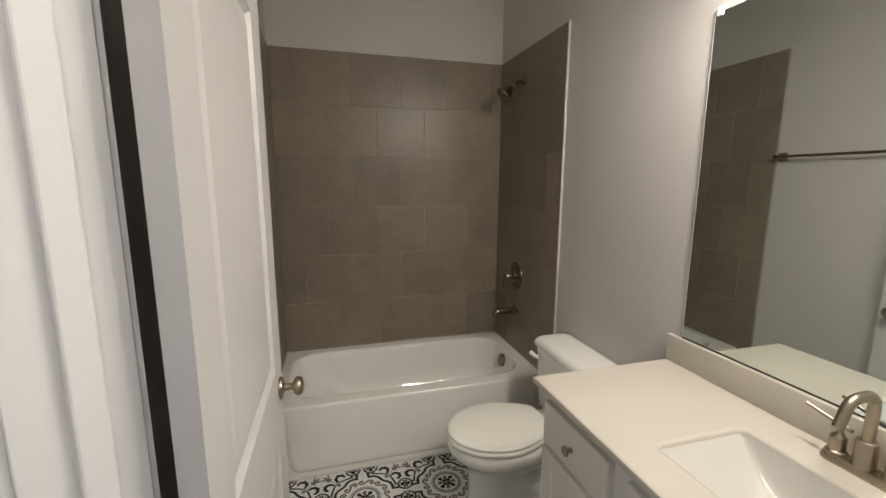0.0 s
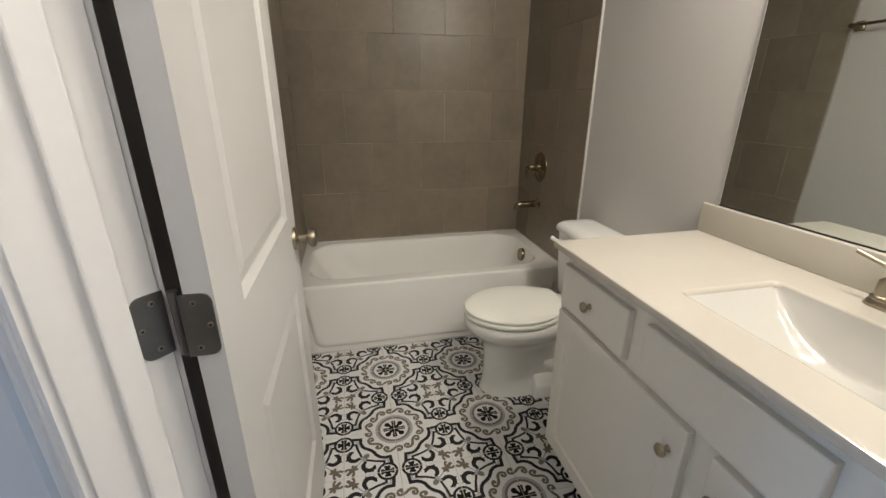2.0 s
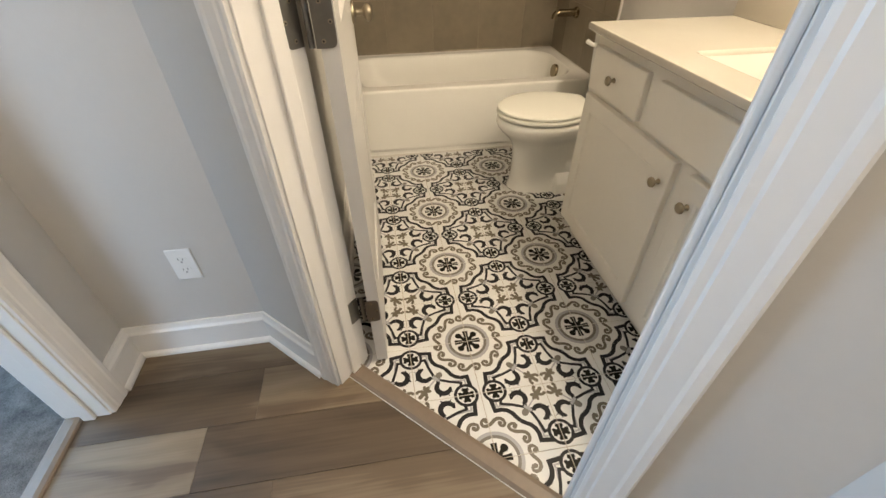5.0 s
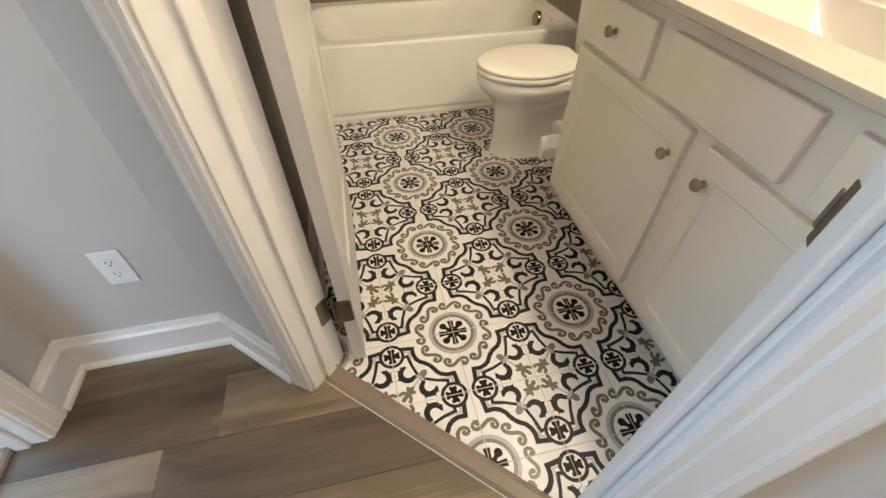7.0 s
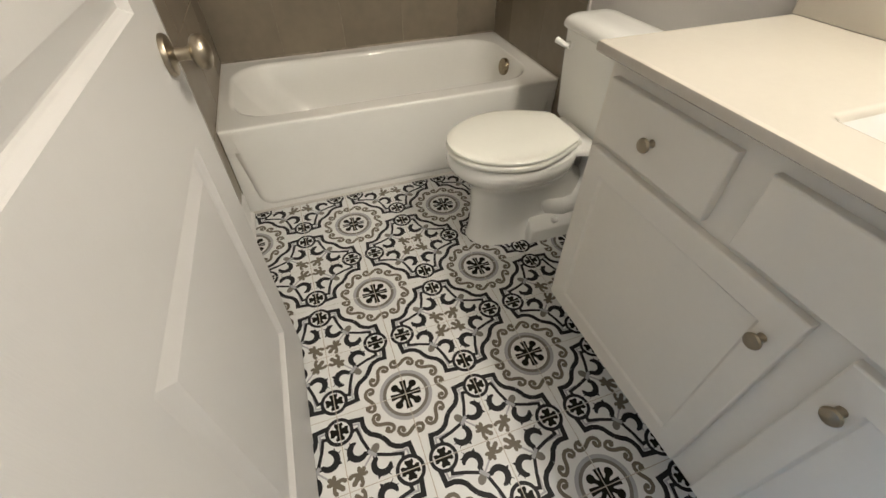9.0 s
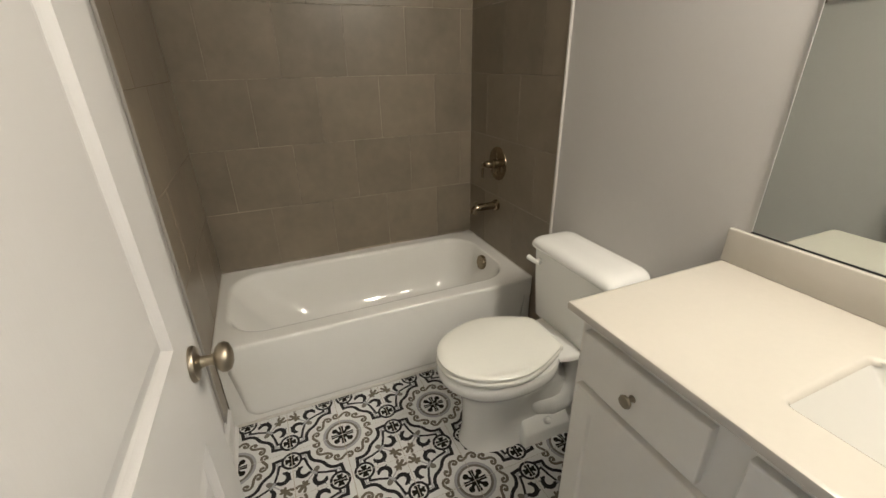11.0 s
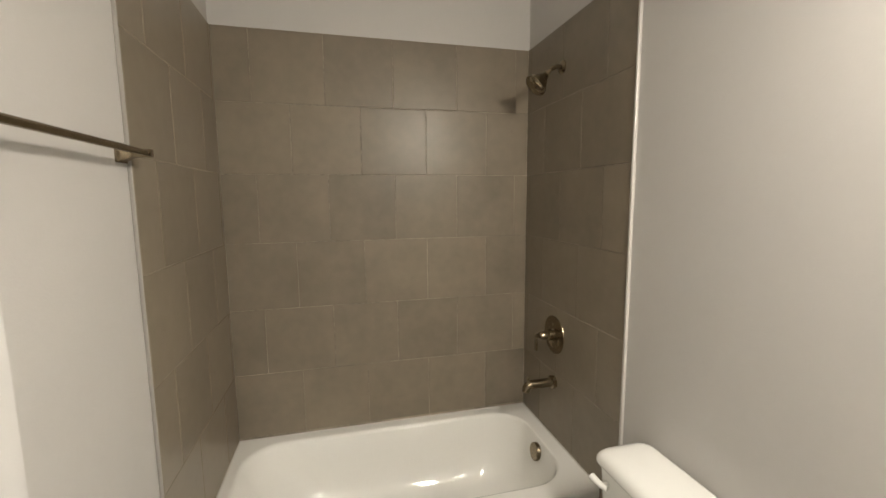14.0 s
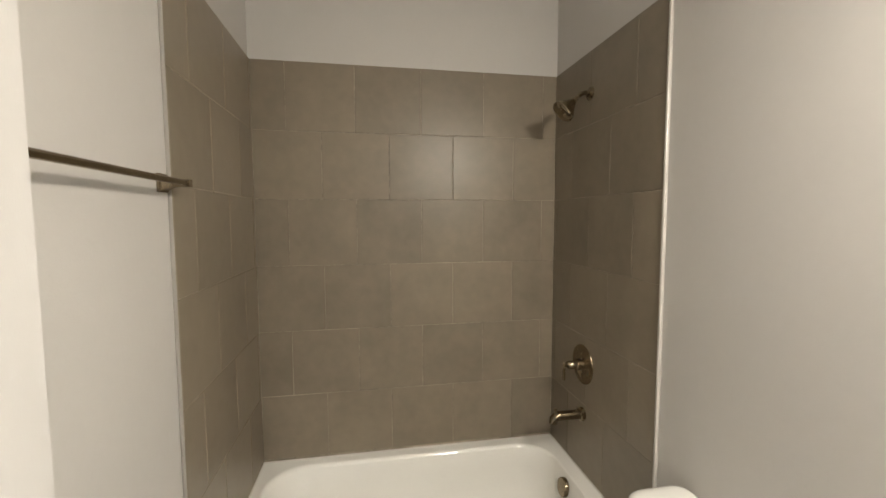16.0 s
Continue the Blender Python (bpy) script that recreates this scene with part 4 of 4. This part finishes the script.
# ---- patterned floor tiles ----
TS = 0.205
GX, GY = 0.11, 0.58
PRINTS = [TILE_WHITE, TILE_NAVY, TILE_BLACK, TILE_TAUPE, TILE_GREY, TILE_PALE]


def stroke(pts, w, taper=None):
    """Convex quads along a line of width w."""
    quads = []
    P = [Vector(p) for p in pts]
    sides = []
    for i, p in enumerate(P):
        d0 = (P[i] - P[i - 1]).normalized() if i else (P[1] - P[0]).normalized()
        d1 = (P[i + 1] - P[i]).normalized() if i < len(P) - 1 else d0
        n0, n1 = Vector((-d0.y, d0.x)), Vector((-d1.y, d1.x))
        nn = (n0 + n1).normalized()
        k = 1 / max(0.5, nn.dot(n0))
        ww = w * (taper[i] if taper else 1.0) / 2
        sides.append((p + nn * ww * k, p - nn * ww * k))
    for (a, b), (c, d) in zip(sides, sides[1:]):
        quads.append([a, b, d, c])
    return quads


def disc(c, r, n=20, rx=1.0, ry=1.0, turn=0.0):
    ct, st = math.cos(turn), math.sin(turn)
    out = []
    for i in range(n):
        a = 2 * math.pi * i / n
        x, y = r * rx * math.cos(a), r * ry * math.sin(a)
        out.append(Vector((c[0] + ct * x - st * y, c[1] + st * x + ct * y)))
    return [out]


def arc(c, r, a0, a1, n=8):
    return [(c[0] + r * math.cos(radians(a0 + (a1 - a0) * i / n)), c[1] + r * math.sin(radians(a0 + (a1 - a0) * i / n))) for i in range(n + 1)]


def band(c, r0, r1, a0, a1, n=10):
    o = []
    A, B = arc(c, r0, a0, a1, n), arc(c, r1, a0, a1, n)
    for i in range(n):
        o.append([Vector(A[i]), Vector(B[i]), Vector(B[i + 1]), Vector(A[i + 1])])
    return o


def flip(polys):
    return [[Vector((p.y, p.x)) for p in q] for q in polys]


def tile_print():
    """The print of one tile in units of its side: the medallion's quarter at (0, 0), the flower at (1, 1). Rows of (height step, paint, polygons)."""
    L = []
    # medallion
    L.append((1, 4, band((0, 0), 0.283, 0.330, 0, 90, 10)))
    L.append((1, 5, band((0, 0), 0.330, 0.382, 0, 90, 10)))
    petals = []
    for a in (0, 90):
        c, s = math.cos(radians(a)), math.sin(radians(a))
        petals += stroke([(0.03 * c, 0.03 * s), (0.09 * c, 0.09 * s), (0.17 * c, 0.17 * s), (0.218 * c, 0.218 * s)], 0.084, [0.8, 0.8, 1.0, 1.15])
    c = math.sqrt(0.5)
    petals += stroke([(0.03 * c, 0.03 * c), (0.10 * c, 0.10 * c), (0.17 * c, 0.17 * c)], 0.066, [1.3, 0.85, 0.95])
    petals += disc((0.188 * c, 0.188 * c), 0.055, 14, 1.0, 1.05, radians(45))
    petals += disc((0, 0), 0.094, 16)
    L.append((1, 2, petals))
    # running scrolls
    scroll = []
    for a in (-8, 37, 82):
        c, s = math.cos(radians(a)), math.sin(radians(a))
        def at(r, t):
            return (r * c - t * s, r * s + t * c)
        wave = ((-0.018, -0.084), (-0.046, -0.098), (-0.052, -0.130), (-0.034, -0.160), (0.004, -0.172), (0.042, -0.154), (0.060, -0.112), (0.050, -0.062), (0.026, -0.026), (0.0, 0.0))
        wave = wave + tuple((-r, -t) for r, t in wave[-2::-1])
        widths = (0.7, 0.85, 0.9, 0.95, 1.0, 1.05, 1.1, 1.15, 1.15, 1.15)
        widths = widths + widths[-2::-1]
        # the band bends with the medallion's rim
        pts = [at(0.528 + rr - tt * tt * 0.9, tt) for rr, tt in wave]
        scroll += stroke(pts, 0.046, widths)
        scroll += disc(at(0.528 - 0.014 - 0.008, -0.100), 0.034, 12) + disc(at(0.528 + 0.014 - 0.008, 0.100), 0.034, 12)
    L.append((1, 3, scroll))
    # stepped outline round the flower cell, with a thin line inside it
    half = [(1.0, 0.115), (0.865, 0.127), (0.680, 0.150), (0.683, 0.250), (0.655, 0.330), (0.605, 0.392), (0.545, 0.425), (0.475, 0.475)]
    L.append((1, 1, stroke(half, 0.066) + flip(stroke(half, 0.066))))
    pale = [(0.860, 0.185), (0.735, 0.200), (0.742, 0.245), (0.722, 0.40)]
    L.append((1, 5, stroke(pale, 0.026) + flip(stroke(pale, 0.026))))
    thin = [(0.875, 0.285), (0.775, 0.262), (0.735, 0.420), (0.672, 0.590), (0.650, 0.640)]
    L.append((1, 1, stroke(thin, 0.044) + flip(stroke(thin, 0.044))))
    # cross roundels on the tile's edges
    for c in ((0.222, 1.0), (1.0, 0.222)):
        L.append((2, 1, disc(c, 0.192, 28)))
        L.append((3, 0, disc(c, 0.144, 24)))
        cross = []
        for a in (0, 90, 180, 270):
            ca, sa = math.cos(radians(a)), math.sin(radians(a))
            def at(u, v):
                return Vector((c[0] + ca * u - sa * v, c[1] + sa * u + ca * v))
            cross.append([at(0.0, -0.044), at(0.07, -0.040), at(0.07, 0.040), at(0.0, 0.044)])
            cross.append([at(0.060, -0.040), at(0.088, -0.060), at(0.126, -0.050), at(0.114, 0.0), at(0.126, 0.050), at(0.088, 0.060), at(0.060, 0.040)])
        L.append((4, 2, cross))
    # leaves: two hooked curls tied together, a grey bud, a stem and a fleur
    curl = stroke([(0.672, 0.622)] + arc((0.808, 0.545), 0.108, 140, -85, 12), 0.078, [0.6, 0.75, 0.9, 1.0, 1.05, 1.08, 1.1, 1.1, 1.08, 1.05, 1.0, 0.9, 0.7, 0.35])
    curl += [[Vector((0.870, 0.630)), Vector((0.925, 0.550)), Vector((0.975, 0.632))], [Vector((0.890, 0.560)), Vector((0.925, 0.490)), Vector((0.985, 0.455))], [Vector((0.85, 0.485)), Vector((0.918, 0.500)), Vector((0.900, 0.405))]]
    L.append((2, 1, curl + flip(curl)))
    L.append((2, 4, disc((0.590, 0.590), 0.052, 14, 1.35, 1.0, radians(45))))
    L.append((3, 5, stroke([(0.690, 0.595), (0.595, 0.690)], 0.048)))
    L.append((2, 5, stroke([(0.65, 0.65), (0.79, 0.79)], 0.024)))
    def dg(d, p):
        return ((d - p) * 0.70711, (d + p) * 0.70711)
    fleur = stroke([dg(1.085, 0), dg(1.16, 0), dg(1.24, 0), dg(1.30, 0)], 0.070, [0.6, 1.2, 1.0, 0.8]) + disc(dg(1.302, 0), 0.034, 12, 1.25, 1.0, radians(45))
    arm = []
    for s in (-1, 1):
        arm += stroke([dg(1.20, s * 0.010), dg(1.222, s * 0.050), dg(1.246, s * 0.080), dg(1.278, s * 0.090)], 0.046, [1.2, 1.1, 1.0, 1.0]) + disc(dg(1.278, s * 0.087), 0.028, 12)
        arm += stroke([dg(1.165, s * 0.010), dg(1.152, s * 0.045), dg(1.130, s * 0.060)], 0.048, [1.1, 1.0, 0.8]) + disc(dg(1.135, s * 0.056), 0.024, 10)
    L.append((3, 3, fleur + arm))
    return L


def clip_poly(poly, planes):
    for n, d in planes:
        out = []
        for i, p in enumerate(poly):
            q = poly[(i + 1) % len(poly)]
            a, b = p.dot(n) - d, q.dot(n) - d
            if a >= 0:
                out.append(p)
            if (a >= 0) != (b >= 0):
                out.append(p.lerp(q, a / (a - b)))
        poly = out
        if len(poly) < 3:
            return []
    return poly


PRINT = tile_print()


def floor_tile_mesh(extra=()):
    g = 0.0011 / TS
    planes = [(Vector((1, 0)), g), (Vector((-1, 0)), -(1 - g)), (Vector((0, 1)), g), (Vector((0, -1)), -(1 - g)), *extra]
    base = clip_poly([Vector(p) for p in ((0, 0), (1, 0), (1, 1), (0, 1))], planes)
    if not base:
        return None
    verts, faces, mats = [], [], []

    def face(poly, z, m):
        k = len(verts)
        verts.extend((p.x * TS, p.y * TS, z) for p in poly)
        faces.append(tuple(range(k, k + len(poly))))
        mats.append(m)
    face(base, 0.0, 0)
    for i, p in enumerate(base):
        q = base[(i + 1) % len(base)]
        k = len(verts)
        verts.extend([(p.x * TS, p.y * TS, 0), (p.x * TS, p.y * TS, -0.002), (q.x * TS, q.y * TS, -0.002), (q.x * TS, q.y * TS, 0)])
        faces.append((k, k + 1, k + 2, k + 3))
        mats.append(0)
    inner = [(n, d + 0.0008) for n, d in planes]
    for step, paint, polys in PRINT:
        for poly in polys:
            area = sum(p.x * poly[(i + 1) % len(poly)].y - p.y * poly[(i + 1) % len(poly)].x for i, p in enumerate(poly))
            c = clip_poly(poly if area > 0 else poly[::-1], inner)
            if c:
                face(c, 0.00012 * step + 0.0000015 * (len(faces) % 60), paint)
    me = bpy.data.meshes.new("tile")
    me.from_pydata(verts, [], faces)
    for m in PRINTS:
        me.materials.append(m)
    me.polygons.foreach_set("material_index", mats)
    return me


full_tile = floor_tile_mesh()
edge_n = (DW.to_3x3() @ Vector((0, 1, 0))).to_2d()
edge_d = edge_n.dot(dw(0, 0.088).to_2d())
for i in range(-2, 4):
    for j in range(-3, 5):
        for q in range(4):
            m = pose(GX + 2 * TS * i, GY + 2 * TS * j, 0, 0, 0, 90 * q)
            corners = [(m @ Vector((a * TS, b * TS, 0))).to_2d() for a in (0, 1) for b in (0, 1)]
            if max(c.x for c in corners) < XL + 0.01 or min(c.x for c in corners) > XR - 0.01 or min(c.y for c in corners) > 2.04:
                continue
            if max(c.y for c in corners) < -0.09 or (min(c.y for c in corners) < 0.05 and min(c.x for c in corners) > 0.72):
                continue
            side = [c.dot(edge_n) - edge_d for c in corners]
            if max(side) <= 0.002:
                continue
            me = full_tile
            if min(side) < 0:
                inv2 = m.inverted()
                n_loc = (inv2.to_3x3() @ Vector((*edge_n, 0))).to_2d()
                o_loc = inv2 @ Vector((*(edge_n * edge_d), 0))
                me = floor_tile_mesh([(n_loc, n_loc.dot(o_loc.to_2d()) / TS)])
            if me is None:
                continue
            ob = new("tile", me)
            ob.parent = bath_floor
            ob.matrix_local = m

# ---- hall planks ----
PW, PL = 0.1835, 1.22
def plank_mesh(l, w):
    bm = bmesh.new()
    def ring(i, z):
        return [(i, i, z), (l - i, i, z), (l - i, w - i, z), (i, w - i, z)]
    loft(bm, [ring(0.0004, -0.004), ring(0.0003, -0.0006), ring(0.0008, 0.0)], False, True)
    bmesh.ops.recalc_face_normals(bm, faces=bm.faces)
    me = bpy.data.meshes.new("plank")
    bm.to_mesh(me)
    bm.free()
    me.materials.append(PLANK)
    return me


plank_cache = {}
rng = random.Random(4)
ENDS = {-2: -0.12, -1: -0.500, 0: -0.715, 1: -0.579, 2: -0.10}
y = 0.217 - 12 * PW
row = -12
while y < 0.715:
    x = (ENDS[row] if row in ENDS else rng.uniform(-1.1, 0.0)) - 2 * PL
    while x < 0.46:
        a, b = max(x, -1.142), min(x + PL, 0.485)
        w = min(PW, 0.715 - y)
        if b - a > 0.02 and w > 0.01:
            key = (round(b - a, 3), round(w, 3))
            if key not in plank_cache:
                plank_cache[key] = plank_mesh(*key)
            mid = [Vector((xx, yy)).dot(edge_n) - edge_d for xx in (a, b) for yy in (y, y + w)]
            if min(mid) < 0.03:
                me = plank_cache[key]
                if max(mid) > -0.03:
                    bm = bmesh.new()
                    bm.from_mesh(me)
                    bmesh.ops.bisect_plane(bm, geom=[*bm.verts, *bm.edges, *bm.faces], plane_co=(*(dw(0, 0.05).to_2d() - Vector((a, y))), 0), plane_no=(*edge_n, 0), clear_outer=True)
                    me = bpy.data.meshes.new("plank")
                    bm.to_mesh(me)
                    bm.free()
                    me.materials.append(PLANK)
                ob = new("plank", me)
                ob.parent = hall_floor
                ob.matrix_local = pose(a, y, -0.0004)
        x += PL
    y += PW
    row += 1
